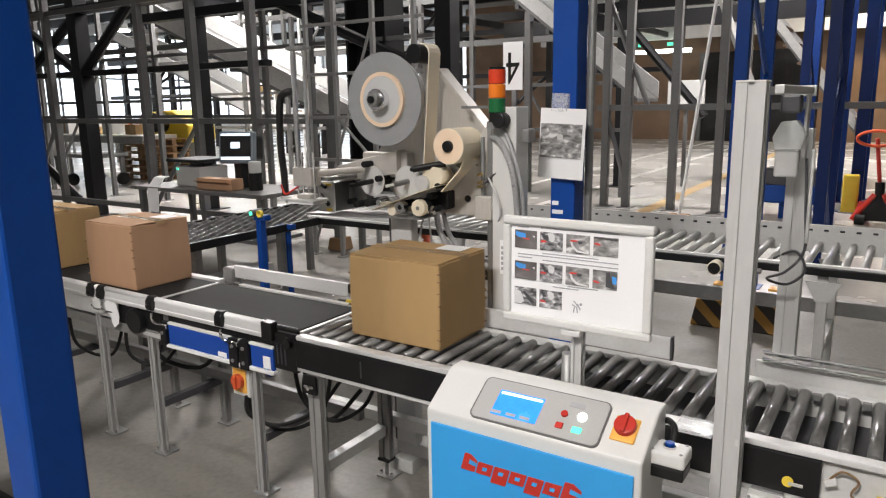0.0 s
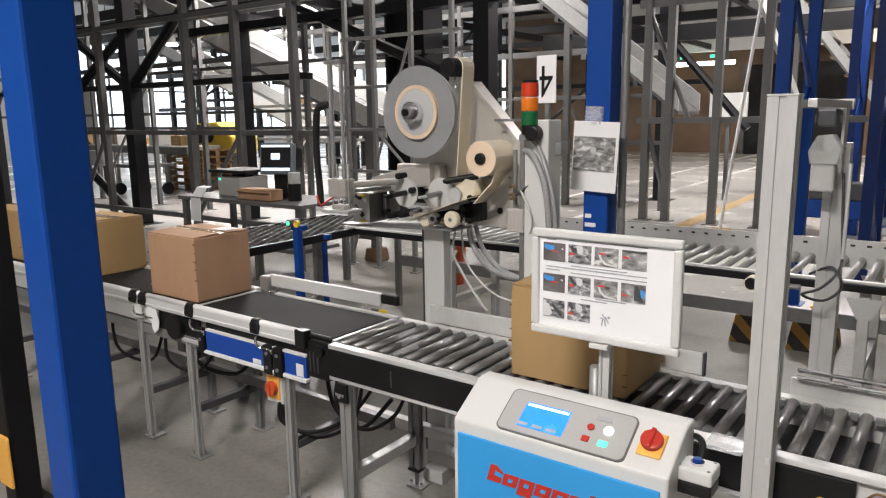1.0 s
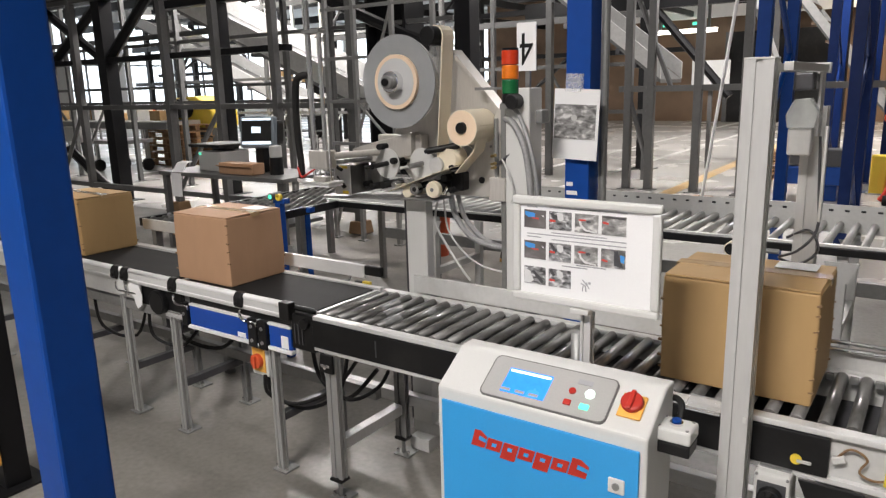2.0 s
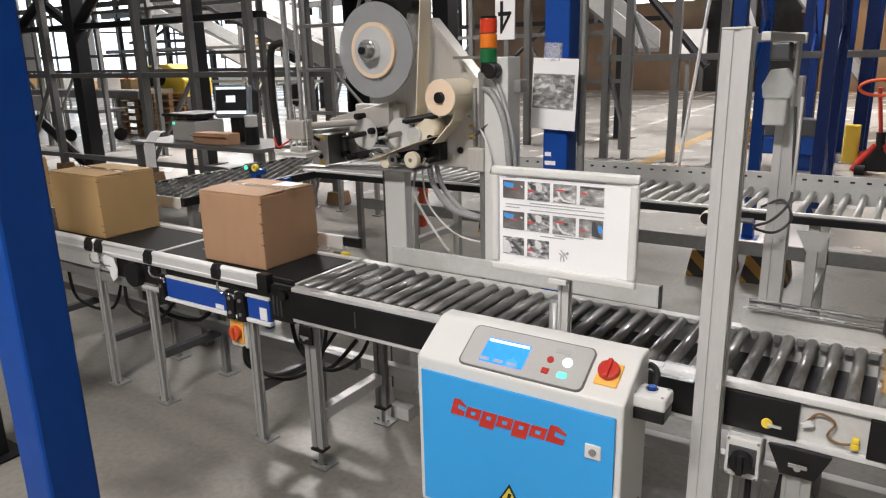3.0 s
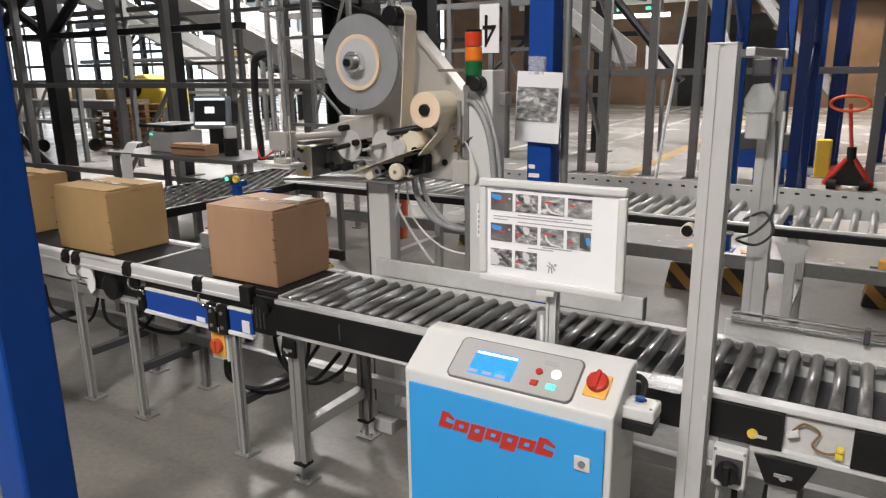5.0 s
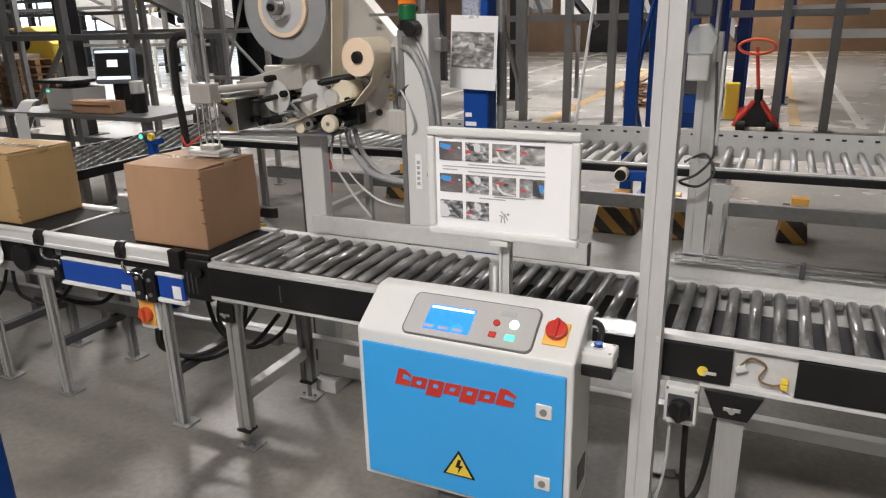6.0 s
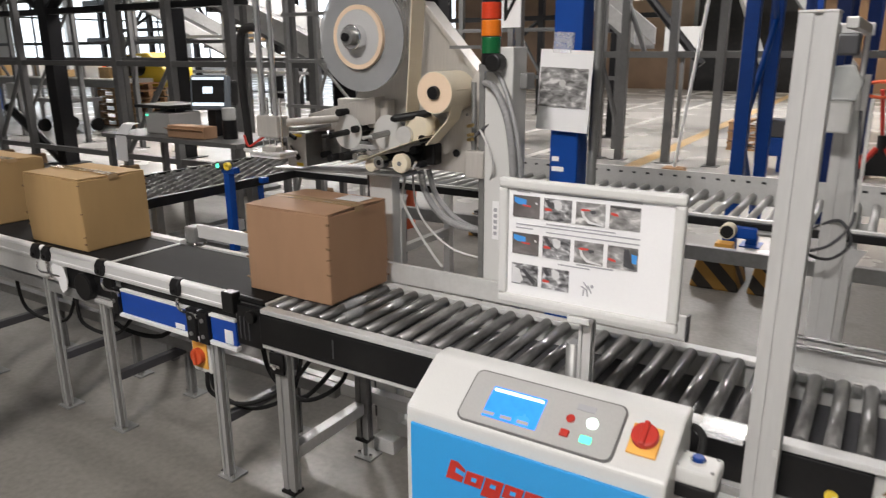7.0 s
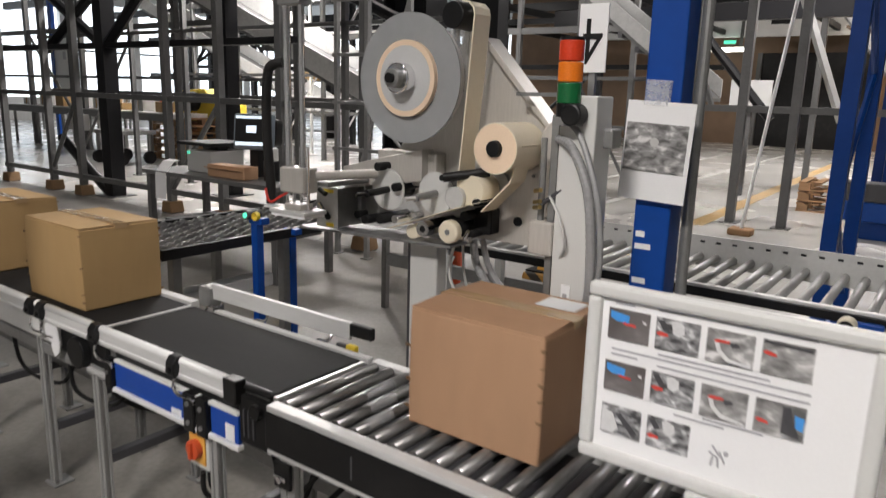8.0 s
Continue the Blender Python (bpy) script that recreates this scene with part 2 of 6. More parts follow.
def solo(name, bm, mat, label, category, base=(0, 0, 0), smooth=False, kind="", group=""):
    me = bpy.data.meshes.new(name)
    bmesh.ops.recalc_face_normals(bm, faces=bm.faces)
    bm.to_mesh(me)
    bm.free()
    me.transform(Matrix.Translation(-Vector(base)))
    me.materials.append(mat)
    if smooth:
        for p in me.polygons:
            p.use_smooth = len(p.vertices) == 4
    ob = new(name, me)
    ob.location = base
    ORIGIN[ob.name] = Vector(base)
    return tagged(ob, label, category, group, kind)


def box(x0, x1, y0, y1, z0, z1, bevel=0.0, bm=None, turn=None):
    own = bmesh.new()
    bmesh.ops.create_cube(own, size=1)
    bmesh.ops.scale(own, vec=(abs(x1 - x0), abs(y1 - y0), abs(z1 - z0)), verts=own.verts)
    if bevel:
        bmesh.ops.bevel(own, geom=own.edges[:], offset=bevel, segments=2, profile=0.5, affect="EDGES")
    if turn is not None:
        bmesh.ops.transform(own, matrix=turn.to_3x3().to_4x4(), verts=own.verts)
    bmesh.ops.translate(own, vec=((x0 + x1) / 2, (y0 + y1) / 2, (z0 + z1) / 2), verts=own.verts)
    return merge(bm, own)


def merge(bm, own):
    if bm is None:
        return own
    me = bpy.data.meshes.new("tmp")
    own.to_mesh(me)
    own.free()
    bm.from_mesh(me)
    bpy.data.meshes.remove(me)
    return bm


def rod(a, b, r, seg=14, r2=None, bm=None, bevel=0.0):
    a, b = Vector(a), Vector(b)
    own = bmesh.new()
    d = b - a
    bmesh.ops.create_cone(own, cap_ends=True, segments=seg, radius1=r, radius2=r if r2 is None else r2, depth=d.length)
    if bevel:
        caps = [e for e in own.edges if all(abs(abs(v.co.z) - d.length / 2) < 1e-6 for v in e.verts)]
        bmesh.ops.bevel(own, geom=caps, offset=bevel, segments=2, profile=0.5, affect="EDGES")
    m = Matrix.Translation((a + b) / 2) @ d.to_track_quat("Z", "Y").to_matrix().to_4x4()
    bmesh.ops.transform(own, matrix=m, verts=own.verts)
    return merge(bm, own)


def ring(c, axis, r0, r1, width, seg=40, bm=None):
    """A flat ring with a bore, along axis."""
    own = bmesh.new()
    loops = []
    for r, h in ((r0, -width / 2), (r1, -width / 2), (r1, width / 2), (r0, width / 2)):
        loops.append([own.verts.new((r * math.cos(k * math.tau / seg), r * math.sin(k * math.tau / seg), h)) for k in range(seg)])
    for i in range(4):
        p, q = loops[i], loops[(i + 1) % 4]
        for k in range(seg):
            own.faces.new((p[k], p[(k + 1) % seg], q[(k + 1) % seg], q[k]))
    m = Matrix.Translation(c) @ Vector(axis).to_track_quat("Z", "Y").to_matrix().to_4x4()
    bmesh.ops.transform(own, matrix=m, verts=own.verts)
    return merge(bm, own)


def pipe(points, r, seg=10, bm=None, steps=6, ribs=0.0):
    """A round hose or cable through points, smoothed."""
    P = [Vector(p) for p in points]
    path = []
    for i in range(len(P) - 1):
        p0, p1, p2, p3 = P[max(i - 1, 0)], P[i], P[i + 1], P[min(i + 2, len(P) - 1)]
        for k in range(steps):
            t = k / steps
            path.append(0.5 * ((2 * p1) + (p2 - p0) * t + (2 * p0 - 5 * p1 + 4 * p2 - p3) * t * t + (3 * p1 - p0 - 3 * p2 + p3) * t ** 3))
    path.append(P[-1])
    own = bmesh.new()
    last, side = None, Vector((0.3, 0.2, 0.93))
    for i, c in enumerate(path):
        d = (path[min(i + 1, len(path) - 1)] - path[max(i - 1, 0)]).normalized()
        u = d.cross(side)
        if u.length < 0.05:
            u = d.cross(Vector((1, 0, 0)))
        u.normalize()
        v = d.cross(u)
        rr = r * (1 + (ribs if i % 2 else 0))
        lp = [own.verts.new(c + rr * (math.cos(k * math.tau / seg) * u + math.sin(k * math.tau / seg) * v)) for k in range(seg)]
        if last:
            for k in range(seg):
                own.faces.new((last[k], last[(k + 1) % seg], lp[(k + 1) % seg], lp[k]))
        else:
            own.faces.new(lp[::-1])
        last = lp
    own.faces.new(last)
    return merge(bm, own)


def prism(outline, axis, a0, a1, bevel=0.0, bm=None):
    """A flat outline in the two other axes, drawn out along axis from a0 to a1."""
    def put(p, q, a):
        return {"x": (a, p, q), "y": (p, a, q), "z": (p, q, a)}[axis]
    own = bmesh.new()
    lo, hi = [own.verts.new(put(p, q, a0)) for p, q in outline], [own.verts.new(put(p, q, a1)) for p, q in outline]
    own.faces.new(lo)
    own.faces.new(hi[::-1])
    n = len(outline)
    for k in range(n):
        own.faces.new((lo[k], hi[k], hi[(k + 1) % n], lo[(k + 1) % n]))
    bmesh.ops.recalc_face_normals(own, faces=own.faces)
    if bevel:
        bmesh.ops.bevel(own, geom=own.edges[:], offset=bevel, segments=2, profile=0.5, affect="EDGES")
    return merge(bm, own)


def profile_post(x, y, z0, z1, w, d, bm=None):
    """A slotted aluminium extrusion standing upright: a body with grooves in its four faces."""
    g, h = 0.007, 0.006
    x0, x1, y0, y1 = x - w / 2, x + w / 2, y - d / 2, y + d / 2
    def side(n, length):
        k = max(1, round(length / 0.042))
        return [length * (i + 0.5) / k for i in range(k)]
    out = [(x0, y0)]
    for s in side(0, w):
        out += [(x0 + s - g, y0), (x0 + s - g, y0 + h), (x0 + s + g, y0 + h), (x0 + s + g, y0)]
    out.append((x1, y0))
    for s in side(0, d):
        out += [(x1, y0 + s - g), (x1 - h, y0 + s - g), (x1 - h, y0 + s + g), (x1, y0 + s + g)]
    out.append((x1, y1))
    for s in side(0, w):
        out += [(x1 - s + g, y1), (x1 - s + g, y1 - h), (x1 - s - g, y1 - h), (x1 - s - g, y1)]
    out.append((x0, y1))
    for s in side(0, d):
        out += [(x0, y1 - s + g), (x0 + h, y1 - s + g), (x0 + h, y1 - s - g), (x0, y1 - s - g)]
    return prism(out, "z", z0, z1, bm=bm)


def letters(name, text, size, m, mat, parent):
    """Writing in the built-in font, as a mesh part."""
    cu = bpy.data.curves.new(name, "FONT")
    cu.body, cu.size, cu.extrude, cu.align_x, cu.align_y = text, size, 0.0008, "CENTER", "CENTER"
    ob = bpy.data.objects.new(name, cu)
    scene.collection.objects.link(ob)
    me = bpy.data.meshes.new_from_object(ob.evaluated_get(bpy.context.evaluated_depsgraph_get()))
    bpy.data.objects.remove(ob)
    bpy.data.curves.remove(cu)
    bm = bmesh.new()
    bm.from_mesh(me)
    bpy.data.meshes.remove(me)
    bmesh.ops.transform(bm, matrix=m, verts=bm.verts)
    return part(name, bm, mat, parent)


# ---- the hall ----
solo("floor", box(-34, 16, -9, 38, -0.2, 0), M_FLOOR, "grey polished concrete hall floor, stained", "floor", kind="structure")
M_PALEFLOOR = material("pale_epoxy_floor", (0.44, 0.425, 0.4), 0.26, vary=0.1, grain=20, stain=0.8, bump=0.03, dirt=(0.3, 0.29, 0.28), dirt_amount=0.4)
solo("floor_pale", box(-29.9, 13.9, 5.6, 33.9, 0.0, 0.003), M_PALEFLOOR, "pale glossy epoxy floor in the far hall", "floor", kind="structure")
solo("ceiling", box(-30, 14, -8, 34, 5.4, 5.6), M_CEIL, "grey sheet-metal roof of the hall", "ceiling", kind="structure")
solo("wall_south", box(-30, 14, -8.2, -8, 0, 5.4), M_WALL, "pale clad hall wall", "wall", kind="structure")
solo("wall_east", box(14, 14.2, -8, 34, 0, 5.4), M_WALL, "pale clad hall wall", "wall", kind="structure")
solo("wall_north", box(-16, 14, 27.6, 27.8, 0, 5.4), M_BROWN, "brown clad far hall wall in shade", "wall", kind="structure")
wn_ = thing("wall_north_west", "pale far hall wall with bright windows", "wall", (-17, 34, 0), kind="structure")
part("wall", box(-30, -16.01, 34, 34.2, 0, 0.9), M_WALL, wn_)
part("wall", box(-30, -16.01, 34, 34.2, 4.6, 5.4), M_WALL, wn_)
for k in range(5):
    x = -30 + k * 2.9
    part("pier", box(x, x + 0.7, 33.95, 34.2, 0.9, 4.6), M_WALL, wn_)
    part("pane", box(x + 0.7, min(x + 2.9, -16.02), 34.1, 34.14, 0.9, 4.6), M_WINDOW, wn_, "bright daylit window pane")
ww = thing("wall_west", "pale hall wall with a long band of windows", "wall", (-30, 13, 0), kind="structure")
part("wall", box(-30.2, -30, -8, 34, 0, 0.9), M_WALL, ww)
part("wall", box(-30.2, -30, -8, 34, 4.7, 5.4), M_WALL, ww)
# unseen plain stretch, left windowless to keep window light off the near floor
part("wall", box(-30.21, -30.01, -8, 6.8, 0.9, 4.7), M_WALL, ww)
for k in range(5, 15):
    y = -8 + k * 3.0
    part("pier", box(-30.2, -29.9, y - 0.2, y + 0.2, 0.9, 4.7), M_WALL, ww)
for k in range(5, 14):
    y = -8 + k * 3.0
    wn = part("window_frame", box(-30.12, -30.02, y + 0.2, y + 2.8, 2.75, 2.82, bm=box(-30.12, -30.02, y + 1.47, y + 1.53, 0.9, 4.7)), M_DARKGREY, ww)
    part("pane", box(-30.16, -30.13, y + 0.2, y + 2.8, 0.9, 4.7), M_WINDOW, wn, "bright daylit window pane")
# painted lines
for n, (x0, x1, y0, y1) in enumerate(((-5.4, -5.28, 6.6, 30), (-4.1, -3.98, 6.6, 30), (1.3, 1.42, 10.2, 32), (-9.0, -8.9, 9, 30))):
    solo("floor_line", box(x0, x1, y0, y1, 0.0, 0.006), M_LINEW, "white painted floor line, worn", "floor line", kind="structure")
for x0, x1, y0, y1 in ((-2.62, -2.42, 9.3, 30), (0.55, 0.68, 10.2, 32)):
    solo("floor_line", box(x0, x1, y0, y1, 0.0, 0.006), M_LINEY, "yellow painted floor line, worn", "floor line", kind="structure")
# housings made up to go with the added lamps
for lx, ly, watts in ADDED_LAMPS:
    lt = thing("added_ceiling_light", "added white rectangular ceiling luminaire, lit", "lamp", (lx, ly, 5.0), group="ceiling luminaires")
    part("housing", box(lx - 0.8, lx + 0.8, ly - 0.3, ly + 0.3, 4.97, 5.06, 0.01), M_WHITE, lt)
    part("diffuser", box(lx - 0.75, lx + 0.75, ly - 0.25, ly + 0.25, 4.945, 4.966), M_LAMPGLOW, lt, "glowing white diffuser")
    part("hanger", rod((lx - 0.6, ly, 5.05), (lx - 0.6, ly, 5.4), 0.008, 6, bm=rod((lx + 0.6, ly, 5.05), (lx + 0.6, ly, 5.4), 0.008, 6)), M_STEEL, lt)


def foot_plate(x, y, parent):
    f = part("foot", box(x - 0.035, x + 0.045, y - 0.03, y + 0.05, 0, 0.008, 0.002), M_STEEL, parent)
    for dx in (-0.022, 0.034):
        part("bolt", rod((x + dx, y - 0.012, 0.006), (x + dx, y - 0.012, 0.024), 0.007, 6), M_CHROME, f)


def support_leg(x, y, top, parent, w=0.036, jack=0.0, name="leg"):
    ob = part(name, profile_post(x, y, 0.008 + jack, top, w, 0.03), M_LEG if y < 2.1 else M_STEEL, parent)
    if jack:
        part("levelling_screw", rod((x, y, 0.0), (x, y, jack + 0.03), 0.009, 10), M_STEEL, ob)
        part("leg_cap", box(x - w / 2 - 0.002, x + w / 2 + 0.002, y - 0.025, y + 0.025, jack, jack + 0.012, 0.002), M_BLACK, ob)
    foot_plate(x, y, parent)
    return ob


# ---- roller conveyor ----
RX0, RX1 = -1.512, 2.42
rc = thing("roller_conveyor", "driven roller conveyor with black side panels on aluminium legs", "conveyor", (0.4, 2.13, 0))
for y0, y1, nm in ((1.918, 1.956, "front_rail"), (2.322, 2.36, "rear_rail")):
    part(nm, box(RX0, RX1, y0, y1, 0.603, 0.618, 0.002, bm=box(RX0, RX1, y0, y1, 0.722, 0.739, 0.003)), M_ALU_X, rc, "bright aluminium rail")
    part("web", box(RX0, RX1, y0 + 0.016, y1 - 0.008, 0.617, 0.7225), M_LIGHTGREY, rc)
for x0, x1 in ((RX0, -0.72), (-0.716, 0.207), (0.356, 1.35), (1.354, RX1)):
    part("side_panel", box(x0, x1, 1.913, 1.931, 0.619, 0.721, 0.002), M_BLACK, rc, "black side panel")
part("panel_seam", box(-1.205, -1.199, 1.9115, 1.914, 0.64, 0.7), M_DARKGREY, rc)
lock = part("panel_lock", rod((0.138, 1.914, 0.652), (0.138, 1.908, 0.652), 0.013, 18), M_YELLOW, rc, "round yellow panel lock")
part("lock_tab", box(0.14, 0.172, 1.905, 1.909, 0.646, 0.654, 0.001), M_ALU, lock)
wire = part("loose_wire", pipe([(0.222, 1.925, 0.672), (0.25, 1.92, 0.705), (0.285, 1.918, 0.69), (0.272, 1.916, 0.655), (0.3, 1.918, 0.64), (0.335, 1.92, 0.648)], 0.003), M_CARDDARK, rc, "thin brown loose wire")
part("wire_connector", box(0.322, 0.34, 1.912, 1.926, 0.634, 0.648, 0.002), M_YELLOW, wire)
part("wire_connector", box(0.323, 0.339, 1.912, 1.926, 0.651, 0.664, 0.002), M_YELLOW, wire)
part("wire_plug", box(0.214, 0.242, 1.914, 1.928, 0.664, 0.68, 0.002, turn=pose(0, 0, 0, 0, -25, 0)), M_WHITE, wire)
part("rear_guide", box(-0.02, RX1, 2.362, 2.376, 0.73, 0.79, 0.003), M_LIGHTGREY, rc, "pale grey rear side guide")
gr = part("guide_rod", rod((0.0, 2.345, 0.8), (RX1, 2.345, 0.8), 0.0065, 10), M_CHROME, rc)
part("guide_rod", rod((0.0, 2.345, 0.822), (RX1, 2.345, 0.822), 0.0065, 10), M_CHROME, rc)
for x in (0.36, 1.4):
    part("rod_clamp", box(x - 0.008, x + 0.008, 2.334, 2.366, 0.785, 0.83, 0.003), M_DARKGREY, rc)
roller = None
xs = [RX0 + 0.024 + 0.062 * k for k in range(63)]
for k, x in enumerate(xs):
    if k == 0:
        bm = rod((x, 1.962, 0.728), (x, 2.316, 0.728), 0.0163, 24)
        rod((x, 1.952, 0.728), (x, 2.326, 0.728), 0.006, 6, bm=bm)
        roller = part("roller", bm, M_ZINC, rc, "dull scuffed zinc roller", smooth=True)
        ORIGIN_X = x
    else:
        ob = new("roller", roller.data)
        ob.parent, ob.location = rc, (x - ORIGIN_X, 0, 0)
        ob["label"] = "dull scuffed zinc roller"
    if k > 22:
        part("roller_bracket", box(x + 0.02, x + 0.042, 2.308, 2.321, 0.715, 0.736, 0.002), M_STEEL, rc)
# wrapped film on the first rollers
for k, y, l in ((2, 2.19, 0.11), (3, 2.13, 0.1), (4, 2.05, 0.09), (5, 2.2, 0.05)):
    x = xs[k]
    part("film_wrap", rod((x, y - l / 2, 0.728), (x, y + l / 2, 0.728), 0.018, 16), M_FILM, rc, "torn clear film wrapped round a roller")
for x, w in ((-1.442, 0.056), (0.218, 0.066), (1.75, 0.066)):
    bk = part("leg_bracket", prism([(x - 0.072, 0.602), (x + 0.072, 0.602), (x + 0.04, 0.528), (x - 0.04, 0.528)] if x > 0 else
                                   [(x - 0.03, 0.602), (x + 0.03, 0.602), (x + 0.03, 0.53), (x - 0.03, 0.53)], "y", 1.905, 1.916, 0.002), M_BLACK, rc, "black leg bracket")
    part("wing_bolt", rod((x, 1.906, 0.558), (x, 1.894, 0.558), 0.009, 8, bm=box(x - 0.022, x + 0.022, 1.896, 1.9, 0.556, 0.568, 0.002)), M_CHROME, bk)
    support_leg(x, 1.94, 0.6, rc, w, 0.075)
    support_leg(x, 2.34, 0.6, rc, w, 0.075)
    part("cross_bar", box(x - 0.022, x + 0.022, 1.965, 2.315, 0.2, 0.245, 0.003), M_ALU, rc)
part("long_beam", box(-1.9, 0.19, 2.36, 2.4, 0.225, 0.275, 0.003), M_ALU_X, rc)
part("long_beam", box(0.24, RX1, 2.36, 2.4, 0.24, 0.285, 0.003), M_ALU_X, rc)
part("drive_housing", box(-0.95, -0.5, 2.05, 2.26, 0.5, 0.66, 0.01), M_LIGHTGREY, rc)
part("bed_tray", box(RX0 + 0.02, -0.1, 1.96, 2.318, 0.655, 0.662), M_DARKGREY, rc, "dark bed tray")
part("bed_tray", box(-0.096, RX1 - 0.02, 1.96, 2.318, 0.655, 0.662), M_DARKGREY, rc, "dark bed tray")
part("cable_tray", box(-1.45, -0.2, 2.02, 2.07, 0.585, 0.603), M_STEEL, rc)

# ---- belt conveyor ----
bc = thing("belt_conveyor", "black belt conveyor with aluminium side rails and a blue panel", "conveyor", (-2.9, 2.13, 0))
for x0, x1 in ((-5.6, -2.405), (-2.385, -1.535)):
    bm = box(x0, x1, 1.955, 2.308, 0.728, 0.744, 0.007)
    part("belt", bm, M_BELT, bc, "worn black rubber belt")
    part("belt_bed", box(x0 + 0.02, x1 - 0.02, 1.965, 2.3, 0.64, 0.7275), M_STEEL, bc)
part("joint_strip", box(-2.403, -2.387, 1.96, 2.305, 0.735, 0.746, 0.001), M_ALU, bc)
part("end_strip", box(-1.532, -1.516, 1.96, 2.305, 0.73, 0.742, 0.002), M_ALU, bc)
part("rear_edge", box(-2.27, -1.515, 2.312, 2.338, 0.70, 0.748, 0.002), M_ALU_X, bc, "bright rear edge strip")
part("rear_edge", box(-5.6, -2.41, 2.312, 2.35, 0.66, 0.752, 0.002), M_ALU_X, bc)
for x0, x1 in ((-5.6, -2.785), (-2.78, -1.7)):
    sr = part("side_rail", box(x0, x1, 1.935, 1.954, 0.694, 0.7445, 0.003), M_ALU_X, bc, "bright aluminium guide rail")
    part("rail_bead", rod((x0, 1.945, 0.75), (x1, 1.945, 0.75), 0.0125, 18), M_RAIL, sr, "rounded white top bead", smooth=True)
    part("rail_lip", box(x0, x1, 1.93, 1.935, 0.706, 0.715, 0.002), M_RAIL, sr)
part("side_frame", box(-5.6, -2.68, 1.948, 1.975, 0.61, 0.70, 0.003), M_LIGHTGREY, bc)
part("side_frame", box(-2.32, -1.55, 1.958, 1.985, 0.60, 0.70, 0.003), M_BLACK, bc)
part("side_panel", box(-2.305, -1.915, 1.944, 1.957, 0.562, 0.648, 0.002), M_BLUEPANEL, bc, "blue side panel")
part("side_panel", box(-1.79, -1.665, 1.944, 1.957, 0.562, 0.648, 0.002), M_BLUEPANEL, bc, "blue side panel")
part("panel_trim", box(-2.32, -1.66, 1.936, 1.96, 0.545, 0.561, 0.003), M_RAIL, bc, "white lower trim")
part("panel_trim", box(-2.305, -1.665, 1.941, 1.959, 0.6495, 0.66, 0.002), M_RAIL, bc)
part("torn_sticker", box(-1.985, -1.935, 1.9415, 1.9435, 0.566, 0.586), M_PAPER, bc)
part("torn_sticker", box(-1.72, -1.68, 1.9415, 1.9435, 0.566, 0.616), M_PAPER, bc)
for x in (-3.5, -2.845, -2.765, -2.39, -1.94):
    cl = part("rail_clamp", prism([(1.914, 0.709), (1.914, 0.746), (1.928, 0.766), (1.952, 0.766), (1.96, 0.757), (1.96, 0.742), (1.938, 0.736), (1.931, 0.704), (1.92, 0.704)], "x", x - 0.021, x + 0.021, 0.004), M_BLACK, bc, "black plastic rail clamp")
    part("clamp_bolt", rod((x, 1.916, 0.725), (x, 1.906, 0.725), 0.0095, 6), M_BLACK, cl)
    part("clamp_bracket", pipe([(x, 1.928, 0.69), (x, 1.926, 0.665), (x + 0.02, 1.928, 0.648), (x + 0.075, 1.933, 0.648), (x + 0.08, 1.938, 0.63)], 0.0055, 8), M_CHROME, cl)
part("rail_end", box(-1.705, -1.65, 1.926, 1.965, 0.69, 0.762, 0.004), M_BLACK, bc)
part("end_housing", box(-1.662, -1.54, 1.946, 1.98, 0.575, 0.72, 0.006), M_BLACK, bc, "black end housing")
for x in (-1.638, -1.618, -1.598):
    part("vent_slot", box(x - 0.003, x + 0.003, 1.942, 1.947, 0.6, 0.68), M_DARKGREY, bc)
part("end_bearing", rod((-1.58, 1.948, 0.69), (-1.58, 1.93, 0.69), 0.022, 20, bevel=0.003), M_BLACK, bc)
part("front_edge_strip", box(-5.6, -1.55, 1.966, 1.974, 0.735, 0.747, 0.002), M_DARKGREY, bc)
for x in (-1.882, -1.82):
    hg = part("hinge_block", box(x - 0.025, x + 0.025, 1.93, 1.958, 0.54, 0.662, 0.004), M_BLACK, bc, "black hinge block")
    for z in (0.57, 0.63):
        part("screw", rod((x, 1.931, z), (x, 1.925, z), 0.008, 8), M_STEEL, hg)
hg = part("hinge_block", box(-2.348, -2.31, 1.93, 1.958, 0.555, 0.66, 0.004), M_BLACK, bc)
part("screw", rod((-2.33, 1.931, 0.61), (-2.33, 1.925, 0.61), 0.008, 8), M_STEEL, hg)
part("angle_plate", box(-2.485, -2.35, 1.94, 1.972, 0.572, 0.585, 0.001), M_ALU, bc)
gb = part("gearbox", box(-2.7, -2.36, 1.955, 2.06, 0.585, 0.7, 0.015), M_BLACK, bc, "black drive gearbox")
part("gearbox_flange", rod((-2.53, 1.96, 0.63), (-2.53, 1.925, 0.63), 0.058, 24, bevel=0.006), M_BLACK, gb)
part("torn_tag", prism([(-2.745, 0.685), (-2.73, 0.698), (-2.66, 0.694), (-2.64, 0.64), (-2.65, 0.6), (-2.685, 0.578), (-2.7, 0.6), (-2.705, 0.63), (-2.74, 0.645)], "y", 1.928, 1.931), M_PAPER, bc, "torn white paper tag")
part("drive_motor", rod((-2.5, 2.0, 0.52), (-2.5, 2.3, 0.52), 0.06, 24, bevel=0.01), M_DARKGREY, bc)
part("junction_box", box(-2.86, -2.79, 1.93, 1.95, 0.63, 0.7, 0.003), M_WHITE, bc)
